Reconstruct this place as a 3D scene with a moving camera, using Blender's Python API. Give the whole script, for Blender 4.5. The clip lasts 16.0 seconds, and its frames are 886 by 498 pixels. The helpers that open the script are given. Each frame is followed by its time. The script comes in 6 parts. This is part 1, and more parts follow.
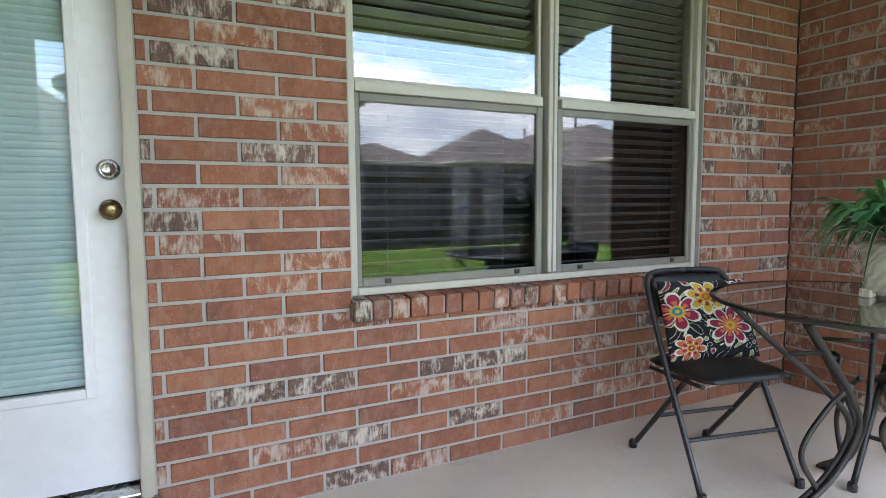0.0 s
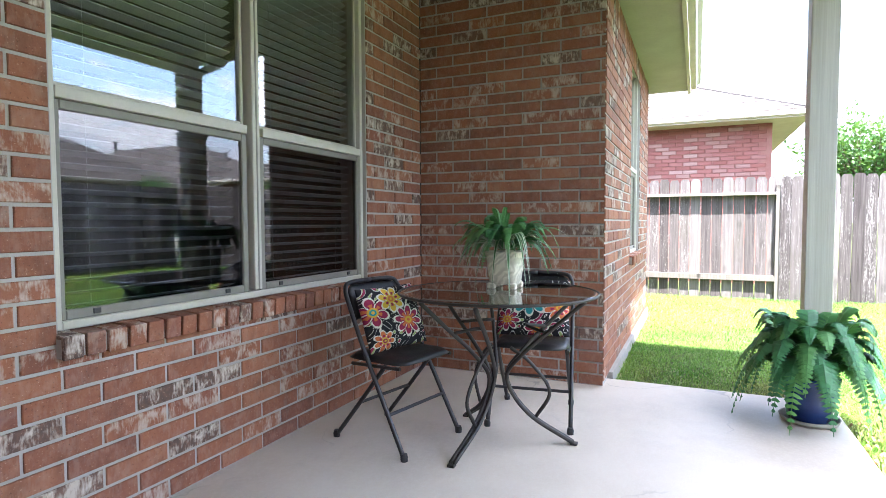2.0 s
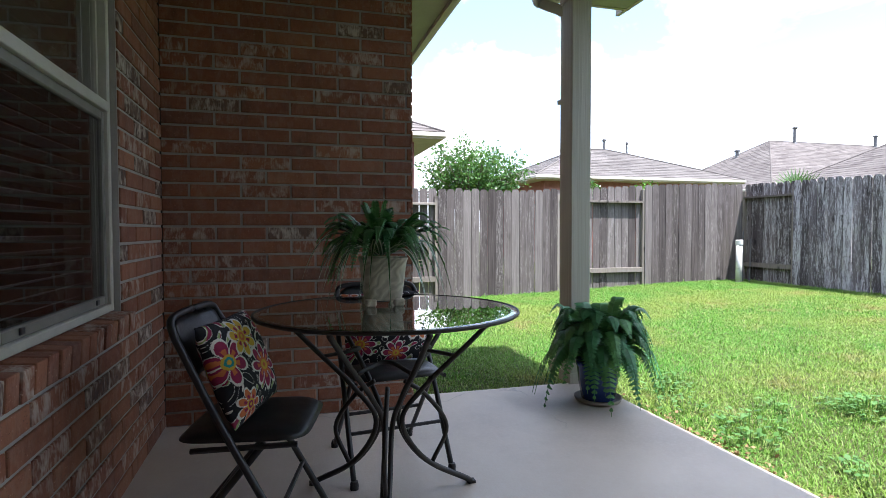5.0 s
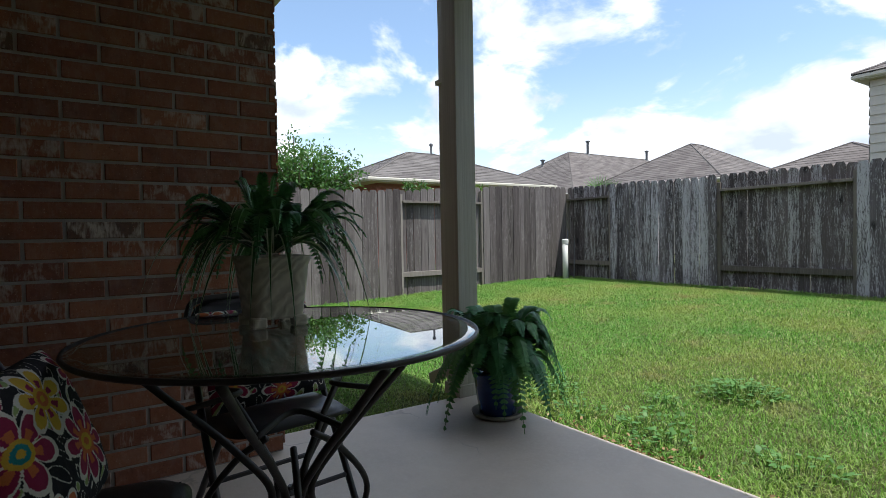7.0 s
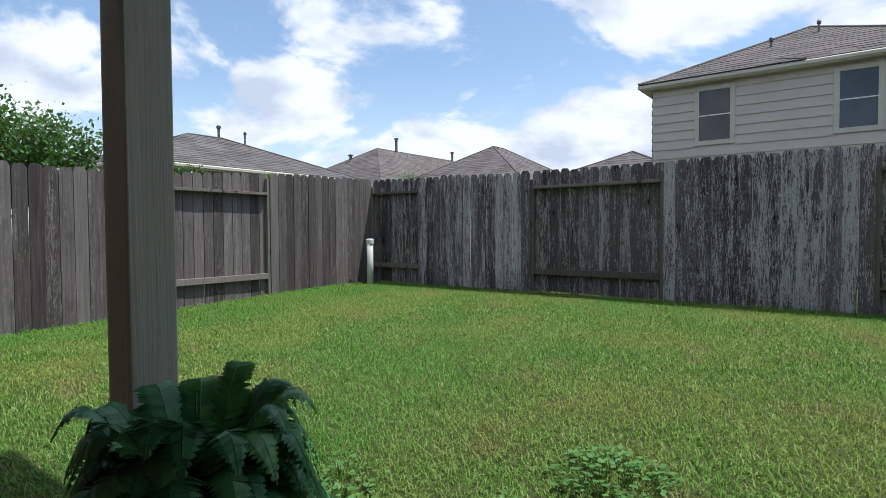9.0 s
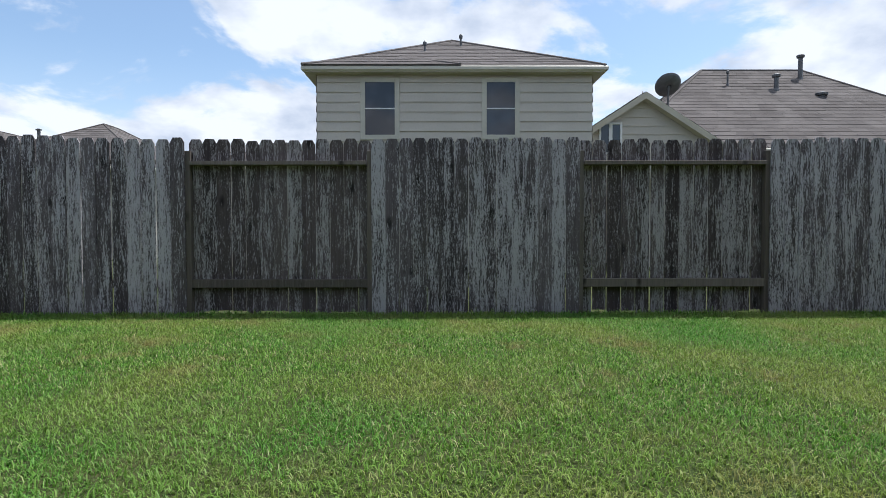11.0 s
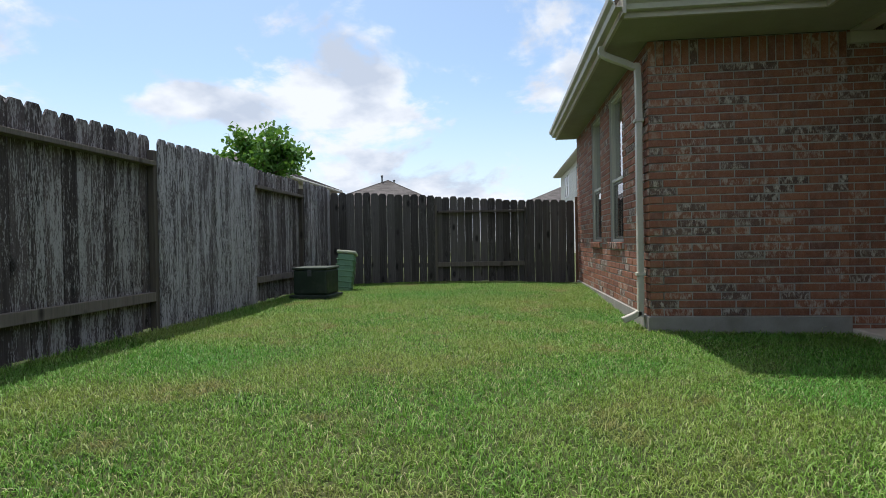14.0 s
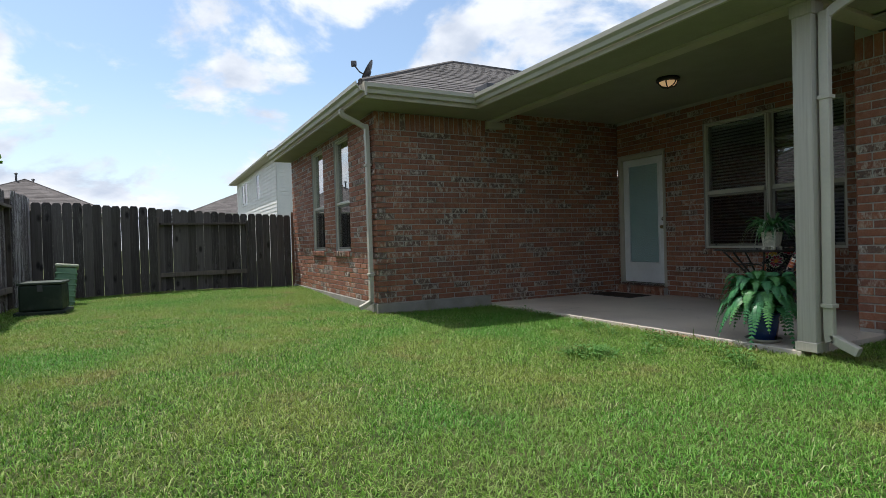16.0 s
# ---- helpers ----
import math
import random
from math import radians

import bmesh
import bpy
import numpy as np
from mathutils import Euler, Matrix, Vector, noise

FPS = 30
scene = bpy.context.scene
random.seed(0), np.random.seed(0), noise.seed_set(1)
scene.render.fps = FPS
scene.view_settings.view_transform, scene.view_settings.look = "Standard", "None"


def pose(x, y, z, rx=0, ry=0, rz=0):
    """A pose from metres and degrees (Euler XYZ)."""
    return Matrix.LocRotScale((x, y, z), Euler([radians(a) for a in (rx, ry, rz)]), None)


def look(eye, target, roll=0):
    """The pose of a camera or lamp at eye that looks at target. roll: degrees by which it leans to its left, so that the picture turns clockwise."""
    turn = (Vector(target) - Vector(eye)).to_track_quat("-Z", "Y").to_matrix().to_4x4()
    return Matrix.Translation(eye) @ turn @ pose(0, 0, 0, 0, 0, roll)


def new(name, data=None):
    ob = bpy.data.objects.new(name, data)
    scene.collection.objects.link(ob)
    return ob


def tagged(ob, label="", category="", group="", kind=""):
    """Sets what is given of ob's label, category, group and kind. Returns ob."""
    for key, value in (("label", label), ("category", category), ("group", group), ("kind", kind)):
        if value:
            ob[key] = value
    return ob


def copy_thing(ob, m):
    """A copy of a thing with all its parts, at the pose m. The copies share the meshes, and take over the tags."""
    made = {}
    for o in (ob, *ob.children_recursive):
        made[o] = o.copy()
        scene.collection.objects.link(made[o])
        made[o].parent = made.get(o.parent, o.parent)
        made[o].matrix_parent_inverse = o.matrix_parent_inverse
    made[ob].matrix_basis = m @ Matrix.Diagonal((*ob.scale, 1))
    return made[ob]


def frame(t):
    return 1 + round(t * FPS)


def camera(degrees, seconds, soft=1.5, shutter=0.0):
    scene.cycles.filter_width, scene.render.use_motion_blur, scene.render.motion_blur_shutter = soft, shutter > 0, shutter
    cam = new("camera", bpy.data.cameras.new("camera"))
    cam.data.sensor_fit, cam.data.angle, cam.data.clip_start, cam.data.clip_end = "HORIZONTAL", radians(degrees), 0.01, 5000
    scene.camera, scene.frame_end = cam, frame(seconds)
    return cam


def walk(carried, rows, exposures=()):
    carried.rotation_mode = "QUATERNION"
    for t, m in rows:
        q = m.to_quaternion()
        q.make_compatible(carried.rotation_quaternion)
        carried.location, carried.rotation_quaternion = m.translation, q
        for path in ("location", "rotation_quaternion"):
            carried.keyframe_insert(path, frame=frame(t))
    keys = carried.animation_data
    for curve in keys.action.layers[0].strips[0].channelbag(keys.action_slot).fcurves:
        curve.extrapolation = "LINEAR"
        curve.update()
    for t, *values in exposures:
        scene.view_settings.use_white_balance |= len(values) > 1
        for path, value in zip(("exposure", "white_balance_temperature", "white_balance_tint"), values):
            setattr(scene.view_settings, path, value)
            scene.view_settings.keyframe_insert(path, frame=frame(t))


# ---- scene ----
cam = camera(77.2, 16.0, 0.8)
PATH = [
    (0, (-0.188, -0.006, 1.096), (0.691, 1.782, 0.925), -0.4),
    (0.5, (-0.173, 0.073, 1.08), (1.064, 1.637, 0.93), -0.2),
    (1, (-0.324, 0.121, 1.068), (1.239, 1.362, 0.937), -0.1),
    (1.5, (-0.513, 0.122, 1.08), (1.21, 1.131, 0.964), -0.1),
    (2, (-0.697, 0.109, 1.093), (1.12, 0.938, 0.997), -0.2),
    (2.5, (-0.787, 0.185, 1.111), (1.096, 0.853, 1.024), -0.1),
    (3, (-0.789, 0.416, 1.108), (1.16, 0.861, 1.034), -0.3),
    (3.5, (-0.678, 0.67, 1.088), (1.309, 0.884, 1.016), -0.3),
    (4, (-0.506, 0.957, 1.058), (1.492, 0.9, 0.989), -0.2),
    (4.5, (-0.336, 1.228, 1.058), (1.639, 0.919, 0.992), -0.1),
    (4.7, (-0.267, 1.291, 1.055), (1.691, 0.886, 0.99), -0.1),
    (6.8, (0.419, 1.483, 0.994), (2.109, 0.414, 0.942), -0.8),
    (7, (0.491, 1.462, 0.993), (2.15, 0.346, 0.944), -1.0),
    (7.5, (0.692, 1.302, 1.0), (2.25, 0.05, 0.951), -1.1),
    (8, (0.934, 1.001, 1.009), (2.397, -0.361, 0.959), -1.2),
    (8.2, (1.041, 0.859, 1.008), (2.46, -0.549, 0.956), -1.3),
    (10.3, (2.339, -0.767, 0.982), (2.902, -2.685, 0.92), 0.2),
    (10.5, (2.46, -0.934, 0.977), (2.883, -2.887, 0.914), -0.4),
    (11, (2.769, -1.379, 0.919), (2.757, -3.378, 0.861), -0.1),
    (11.5, (3.067, -1.827, 0.885), (2.531, -3.754, 0.836), -0.0),
    (12, (3.269, -2.239, 0.855), (2.295, -3.986, 0.818), -0.2),
    (12.5, (3.397, -2.682, 0.829), (2.088, -4.194, 0.797), -0.3),
    (13, (3.655, -3.125, 0.835), (1.995, -4.246, 0.8), -0.5),
    (13.5, (3.888, -3.51, 0.848), (2.024, -4.232, 0.814), -0.55),
    (14, (4.224, -3.845, 0.863), (2.235, -4.058, 0.838), -1.0),
    (14.5, (4.565, -4.233, 0.892), (2.582, -3.976, 0.863), -1.4),
    (15, (4.976, -4.573, 0.92), (3.072, -3.962, 0.886), -1.4),
    (15.5, (5.395, -4.864, 0.943), (3.591, -4.0, 0.915), -1.5),
    (16, (5.838, -5.149, 0.944), (4.065, -4.223, 0.916), -1.6),
]
# exposure follows the clip's camera: bright on the patio, normal in the yard
EXPO = [(0.0, 3.38, 6150, 14), (0.5, 3.55, 6150, 14), (1.0, 3.57, 6150, 14), (2.0, 3.3, 5950, 16), (3.0, 2.75, 5880, 18), (4.0, 2.15, 5880, 18), (4.7, 1.8, 5900, 16), (7.0, 0.55, 6050, 10), (8.2, 0.22, 6000, 10), (10.3, 0.2, 5950, 10), (13.0, 0.12, 6050, 10), (14.5, 0.15, 6150, 10), (16.0, 0.2, 6180, 10)]
walk(cam, [(t, look(eye, target, roll)) for t, eye, target, roll in PATH], EXPO)

# ---- light: high sun from the west-south-west, blue sky with cumulus ----
SUN_FROM = Vector((-1.02, -0.66, 2.9)).normalized()
sun_el = math.asin(SUN_FROM.z)
sun_az = math.atan2(SUN_FROM.x, SUN_FROM.y)


def build_world():
    w = bpy.data.worlds.new("sky")
    scene.world = w
    w.use_nodes = True
    nt = w.node_tree
    nt.nodes.clear()
    nd, lk = nt.nodes.new, nt.links.new
    out = nd("ShaderNodeOutputWorld")
    bg = nd("ShaderNodeBackground")
    sky = nd("ShaderNodeTexSky")
    sky.sky_type = 'NISHITA'
    sky.sun_disc = False
    sky.sun_elevation = sun_el
    sky.sun_rotation = sun_az
    sky.air_density, sky.dust_density, sky.ozone_density = 1.0, 1.2, 1.0
    bg.inputs["Strength"].default_value = SKY
    tc = nd("ShaderNodeTexCoord")
    sep = nd("ShaderNodeSeparateXYZ")
    lk(tc.outputs["Generated"], sep.inputs[0])
    # direction projected on a cloud deck, gently flattened near the horizon
    den = nd("ShaderNodeMath"); den.operation = 'ADD'; den.inputs[1].default_value = 0.42
    lk(sep.outputs["Z"], den.inputs[0])
    dv = nd("ShaderNodeVectorMath"); dv.operation = 'DIVIDE'
    cmb = nd("ShaderNodeCombineXYZ")
    for i in range(3):
        lk(den.outputs[0], cmb.inputs[i])
    lk(tc.outputs["Generated"], dv.inputs[0]); lk(cmb.outputs[0], dv.inputs[1])
    big = nd("ShaderNodeTexNoise"); big.inputs["Scale"].default_value = 2.7
    big.inputs["Detail"].default_value = 12; big.inputs["Roughness"].default_value = 0.56
    big.inputs["Distortion"].default_value = 0.25
    off = nd("ShaderNodeVectorMath"); off.operation = 'ADD'; off.inputs[1].default_value = CLOUD_SEED
    lk(dv.outputs[0], off.inputs[0]); lk(off.outputs[0], big.inputs["Vector"])
    mask = nd("ShaderNodeMapRange"); mask.interpolation_type = 'SMOOTHSTEP'
    mask.inputs["From Min"].default_value, mask.inputs["From Max"].default_value = 0.462, 0.56
    lk(big.outputs["Fac"], mask.inputs["Value"])
    # cloud shading: bright rims, soft grey bellies
    sh = nd("ShaderNodeTexNoise"); sh.inputs["Scale"].default_value = 5.0; sh.inputs["Detail"].default_value = 8
    off2 = nd("ShaderNodeVectorMath"); off2.operation = 'ADD'; off2.inputs[1].default_value = (4.1, 2.2, 0.45)
    lk(dv.outputs[0], off2.inputs[0]); lk(off2.outputs[0], sh.inputs["Vector"])
    ramp = nd("ShaderNodeValToRGB")
    ramp.color_ramp.elements[0].position, ramp.color_ramp.elements[0].color = 0.36, (5.6, 6.1, 7.0, 1)
    ramp.color_ramp.elements[1].position, ramp.color_ramp.elements[1].color = 0.56, (8.8, 8.9, 9.1, 1)
    lk(sh.outputs["Fac"], ramp.inputs[0])
    haze = nd("ShaderNodeMapRange"); haze.interpolation_type = 'SMOOTHSTEP'
    haze.inputs["From Min"].default_value, haze.inputs["From Max"].default_value = -0.02, 0.3
    haze.inputs["To Min"].default_value, haze.inputs["To Max"].default_value = 0.6, 0.06
    lk(sep.outputs["Z"], haze.inputs["Value"])
    tint = nd("ShaderNodeMix"); tint.data_type = 'RGBA'; tint.blend_type = 'MULTIPLY'
    tint.inputs["Factor"].default_value = 1.0
    lk(sky.outputs[0], tint.inputs["A"]); tint.inputs["B"].default_value = (1.5, 1.55, 1.5, 1)
    m0 = nd("ShaderNodeMix"); m0.data_type = 'RGBA'
    lk(haze.outputs[0], m0.inputs["Factor"]); lk(tint.outputs["Result"], m0.inputs["A"]); m0.inputs["B"].default_value = (8.2, 8.8, 9.6, 1)
    m1 = nd("ShaderNodeMix"); m1.data_type = 'RGBA'
    lk(mask.outputs[0], m1.inputs["Factor"]); lk(m0.outputs["Result"], m1.inputs["A"]); lk(ramp.outputs[0], m1.inputs["B"])
    lk(m1.outputs["Result"], bg.inputs["Color"])
    lk(bg.outputs[0], out.inputs[0])


SKY = 0.1
CLOUD_SEED = (2.3, 5.1, 0.4)
build_world()
sun_data = bpy.data.lights.new("sun", 'SUN')
sun_data.energy, sun_data.angle, sun_data.color = 4.6, radians(0.55), (1.0, 0.95, 0.87)
sun = new("sun", sun_data)
sun.matrix_world = look((0, 0, 30), Vector((0, 0, 30)) - SUN_FROM)


# ---- materials ----
class NT:
    """A small wrapper round one node material."""

    def __init__(self, name, rough=0.7, metal=0.0, spec=0.3):
        self.m = bpy.data.materials.new(name)
        self.m.use_nodes = True
        self.t = self.m.node_tree
        self.b = self.t.nodes["Principled BSDF"]
        self.b.inputs["Roughness"].default_value = rough
        self.b.inputs["Metallic"].default_value = metal
        self.b.inputs["Specular IOR Level"].default_value = spec
        self.geo = self.t.nodes.new("ShaderNodeNewGeometry")
        self.pos = self.geo.outputs["Position"]

    def n(self, kind, **ins):
        node = self.t.nodes.new("ShaderNode" + kind)
        for k, v in ins.items():
            self.put(node.inputs[k.replace("_", " ")], v)
        return node

    def put(self, sock, v):
        if isinstance(v, bpy.types.NodeSocket):
            self.t.links.new(v, sock)
        else:
            sock.default_value = v

    def scaled(self, s, vec=None):
        mp = self.n("Mapping")
        self.t.links.new(vec or self.pos, mp.inputs["Vector"])
        mp.inputs["Scale"].default_value = s if isinstance(s, tuple) else (s, s, s)
        return mp.outputs[0]

    def noise(self, scale, detail=4, rough=0.55, vec=None, dist=0.0):
        return self.n("TexNoise", Vector=self.scaled(scale, vec), Scale=1.0, Detail=detail, Roughness=rough, Distortion=dist).outputs["Fac"]

    def ramp(self, fac, stops, constant=False):
        r = self.n("ValToRGB")
        if constant:
            r.color_ramp.interpolation = 'CONSTANT'
        el = r.color_ramp.elements
        while len(el) < len(stops):
            el.new(0.5)
        for e, (p, c) in zip(el, stops):
            e.position, e.color = p, (*c, 1) if len(c) == 3 else c
        self.put(r.inputs[0], fac)
        return r.outputs[0]

    def mix(self, fac, a, b, mode='MIX'):
        x = self.n("Mix")
        x.data_type, x.blend_type = 'RGBA', mode
        for k, v in (("Factor", fac), ("A", a), ("B", b)):
            if isinstance(v, tuple) and len(v) == 3:
                v = (*v, 1)
            s = [i for i in x.inputs if i.name == k and (i.type == 'VALUE' if k == "Factor" else i.type == 'RGBA')][0]
            self.put(s, v)
        return [o for o in x.outputs if o.type == 'RGBA'][0]

    def math(self, op, a, b=0.0):
        x = self.n("Math")
        x.operation = op
        self.put(x.inputs[0], a); self.put(x.inputs[1], b)
        return x.outputs[0]

    def span(self, v, a, b, c=0.0, d=1.0):
        x = self.n("MapRange")
        for k, q in (("Value", v), ("From Min", a), ("From Max", b), ("To Min", c), ("To Max", d)):
            self.put(x.inputs[k], q)
        return x.outputs[0]

    def bump(self, height, strength=0.3, dist=0.01):
        x = self.n("Bump", Strength=strength, Distance=dist, Height=height)
        self.put(self.b.inputs["Normal"], x.outputs[0])

    def done(self, colour=None, rough=None):
        if colour is not None:
            self.put(self.b.inputs["Base Color"], (*colour, 1) if isinstance(colour, tuple) and len(colour) == 3 else colour)
        if rough is not None:
            self.put(self.b.inputs["Roughness"], rough)
        return self.m


def brick_mat(name, joined):
    """Fired clay in several tones: most bricks plain, some with white lime smears, a few dark and mottled."""
    k = NT(name, 0.85)
    rnd = k.geo.outputs["Random Per Island"] if joined else k.n("ObjectInfo").outputs["Random"]
    base = k.ramp(rnd, [(0.0, (0.21, 0.078, 0.046)), (0.2, (0.29, 0.115, 0.062)), (0.4, (0.19, 0.07, 0.046)), (0.55, (0.32, 0.135, 0.075)),
                        (0.70, (0.225, 0.088, 0.054)), (0.85, (0.18, 0.074, 0.052)), (0.87, (0.12, 0.078, 0.064)), (0.94, (0.075, 0.056, 0.05)), (1.0, (0.135, 0.09, 0.072))])
    base = k.mix(k.span(k.noise(38, 5, 0.65), 0.35, 0.75, 0.0, 0.35), base, (0.40, 0.19, 0.105))
    base = k.mix(k.span(k.noise((9, 9, 5), 3, 0.6), 0.52, 0.74, 0.0, 0.55), base, (0.105, 0.05, 0.036))
    # small pale and dark flecks of the cut face
    fleck = k.noise((120, 120, 150), 2, 0.5)
    base = k.mix(k.span(fleck, 0.66, 0.72, 0.0, 0.55), base, (0.55, 0.36, 0.25))
    base = k.mix(k.span(fleck, 0.3, 0.36, 0.6, 0.0), base, (0.08, 0.04, 0.03))
    # white lime smears, drawn out upright, on a third of the bricks and on all the mottled ones
    mott = k.span(rnd, 0.86, 0.868, 0.0, 1.0)
    limed = k.math('MAXIMUM', mott, k.span(k.math('FRACT', k.math('MULTIPLY', rnd, 13.7)), 0.72, 0.77, 0.1, 0.72))
    patch = k.math('ADD', k.noise((19, 19, 13), 3, 0.6, dist=0.5), k.math('MULTIPLY', k.math('SUBTRACT', k.noise((120, 120, 26), 3, 0.6), 0.5), 0.5))
    base = k.mix(k.math('MULTIPLY', k.span(patch, 0.46, 0.66, 0.0, 0.88), limed), base, (0.58, 0.51, 0.43))
    k.bump(k.mix(0.5, k.noise(75, 4, 0.7), k.noise(24, 3)), 0.45, 0.006)
    return k.done(base)


BRICK, BRICK_J = brick_mat("brick_loose", False), brick_mat("brick_course", True)


def plain_mat(name, c, c2, rough=0.7, scale=6.0, fine=60.0, bump=0.15, metal=0.0, spec=0.3, stain=None):
    """Colour that wanders between two tones, with fine grain and relief."""
    k = NT(name, rough, metal, spec)
    col = k.mix(k.span(k.noise(scale, 5, 0.6), 0.35, 0.68), c, c2)
    col = k.mix(k.span(k.noise(fine, 3, 0.6), 0.4, 0.8, 0.0, 0.25), col, tuple(v * 0.7 for v in c))
    if stain:
        col = k.mix(k.span(k.noise(scale * 0.45, 6, 0.65), 0.54, 0.7, 0.0, 0.5), col, stain)
    k.bump(k.noise(fine * 1.5, 3), bump, 0.004)
    return k.done(col, k.span(k.noise(scale * 2, 3), 0.3, 0.7, max(rough - 0.08, 0.02), min(rough + 0.08, 1)))


MORTAR = plain_mat("mortar", (0.44, 0.415, 0.38), (0.36, 0.34, 0.31), 0.95, 5, 90, 0.4)
FOUND = plain_mat("foundation_concrete", (0.34, 0.315, 0.28), (0.26, 0.24, 0.21), 0.95, 4, 50, 0.35, stain=(0.17, 0.15, 0.12))
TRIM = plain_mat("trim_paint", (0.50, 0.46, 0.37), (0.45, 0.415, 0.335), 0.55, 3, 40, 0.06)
FRAME = plain_mat("window_frame_paint", (0.52, 0.50, 0.42), (0.47, 0.45, 0.38), 0.45, 4, 60, 0.04)
SCREENFR = plain_mat("sash_paint", (0.23, 0.22, 0.185), (0.20, 0.19, 0.16), 0.5, 6, 60, 0.05)
WHITE = plain_mat("door_paint", (0.78, 0.78, 0.77), (0.72, 0.72, 0.71), 0.4, 3, 30, 0.03, stain=(0.62, 0.61, 0.59))
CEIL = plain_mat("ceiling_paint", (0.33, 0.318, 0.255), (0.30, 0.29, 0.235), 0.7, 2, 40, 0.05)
GUTTER = plain_mat("gutter_paint", (0.52, 0.49, 0.41), (0.47, 0.445, 0.375), 0.4, 3, 40, 0.03)


def concrete_mat():
    k = NT("patio_concrete", 0.5, 0.0, 0.5)
    col = k.mix(k.span(k.noise(1.3, 6, 0.6), 0.35, 0.65), (0.66, 0.58, 0.485), (0.56, 0.485, 0.40))
    col = k.mix(k.span(k.noise(0.6, 8, 0.7), 0.52, 0.66, 0.0, 0.4), col, (0.38, 0.335, 0.29))
    col = k.mix(k.span(k.noise(45, 4, 0.7), 0.45, 0.8, 0.0, 0.35), col, (0.68, 0.645, 0.585))
    # hairline cracks
    v = k.n("TexVoronoi", Vector=k.scaled((0.75, 0.75, 0.75), None), Scale=1.0)
    v.feature = 'DISTANCE_TO_EDGE'
    wob = k.n("VectorMath"); wob.operation = 'ADD'
    k.put(wob.inputs[0], k.scaled(0.75))
    wn = k.n("TexNoise", Vector=k.scaled(3.0), Scale=1.0, Detail=6.0)
    sc = k.n("VectorMath"); sc.operation = 'SCALE'; k.put(sc.inputs[0], wn.outputs["Color"]); sc.inputs["Scale"].default_value = 0.32
    k.put(wob.inputs[1], sc.outputs[0]); k.put(v.inputs["Vector"], wob.outputs[0])
    crack = k.math('MULTIPLY', k.span(v.outputs["Distance"], 0.0, 0.006, 1.0, 0.0), k.span(k.noise(1.1, 3), 0.5, 0.62))
    col = k.mix(k.math('MULTIPLY', crack, 0.6), col, (0.16, 0.14, 0.12))
    k.bump(k.mix(0.4, k.noise(120, 3, 0.7), k.noise((6, 70, 20), 4)), 0.35, 0.004)
    return k.done(col)


CONCRETE = concrete_mat()


def wood_mat(name, tones, lichen, lich_amt, streak_lo, knotty=0.85):
    """Weathered fence boards: long grain, knots, and pale lichen where lich_amt says."""
    k = NT(name, 0.9)
    rnd = k.n("ObjectInfo").outputs["Random"]
    off = k.n("VectorMath"); off.operation = 'ADD'
    sc = k.n("CombineXYZ", X=k.math('MULTIPLY', rnd, 37.0), Y=k.math('MULTIPLY', rnd, 17.0), Z=k.math('MULTIPLY', rnd, 53.0))
    k.put(off.inputs[0], k.pos); k.put(off.inputs[1], sc.outputs[0])
    p = off.outputs[0]
    grain = k.noise((42, 42, 1.6), 5, 0.65, p, 0.4)
    col = k.ramp(k.math('ADD', k.math('MULTIPLY', grain, 0.62), k.math('MULTIPLY', rnd, 0.38)),
                 [(0.25, tones[0]), (0.5, tones[1]), (0.75, tones[2])])
    knots = k.n("TexVoronoi", Vector=k.scaled((6, 6, 2.8), p), Scale=1.0)
    col = k.mix(k.span(knots.outputs["Distance"], 0.10, 0.24, knotty, 0.0), col, tuple(v * 0.25 for v in tones[0]))
    if lich_amt > 0:
        # narrow upright flecks, dense on some boards and in some places, thin on others
        st = k.mix(0.45, k.noise((210, 210, 34), 4, 0.65, p, 0.3), k.noise((110, 110, 9), 3, 0.6, p, 0.3))
        board = k.math('MULTIPLY', k.math('SUBTRACT', k.math('FRACT', k.math('MULTIPLY', rnd, 7.31)), 0.5), 0.10)
        dens = k.math('MULTIPLY', k.math('SUBTRACT', k.noise((16, 16, 1.5), 3, 0.6), 0.5), 0.36)
        amt = k.span(k.math('ADD', st, k.math('ADD', board, dens)), streak_lo, streak_lo + 0.055)
        col = k.mix(k.math('MULTIPLY', amt, lich_amt), col, lichen)
    zs = k.n("SeparateXYZ"); k.put(zs.inputs[0], k.pos)
    green = k.math('MULTIPLY', k.span(k.noise((3.2, 3.2, 0.8), 3), 0.54, 0.7), 0.09)
    col = k.mix(green, col, (0.11, 0.115, 0.055))
    k.bump(k.mix(0.5, grain, k.noise((90, 90, 4), 3, 0.6, p)), 0.5, 0.006)
    return k.done(col)


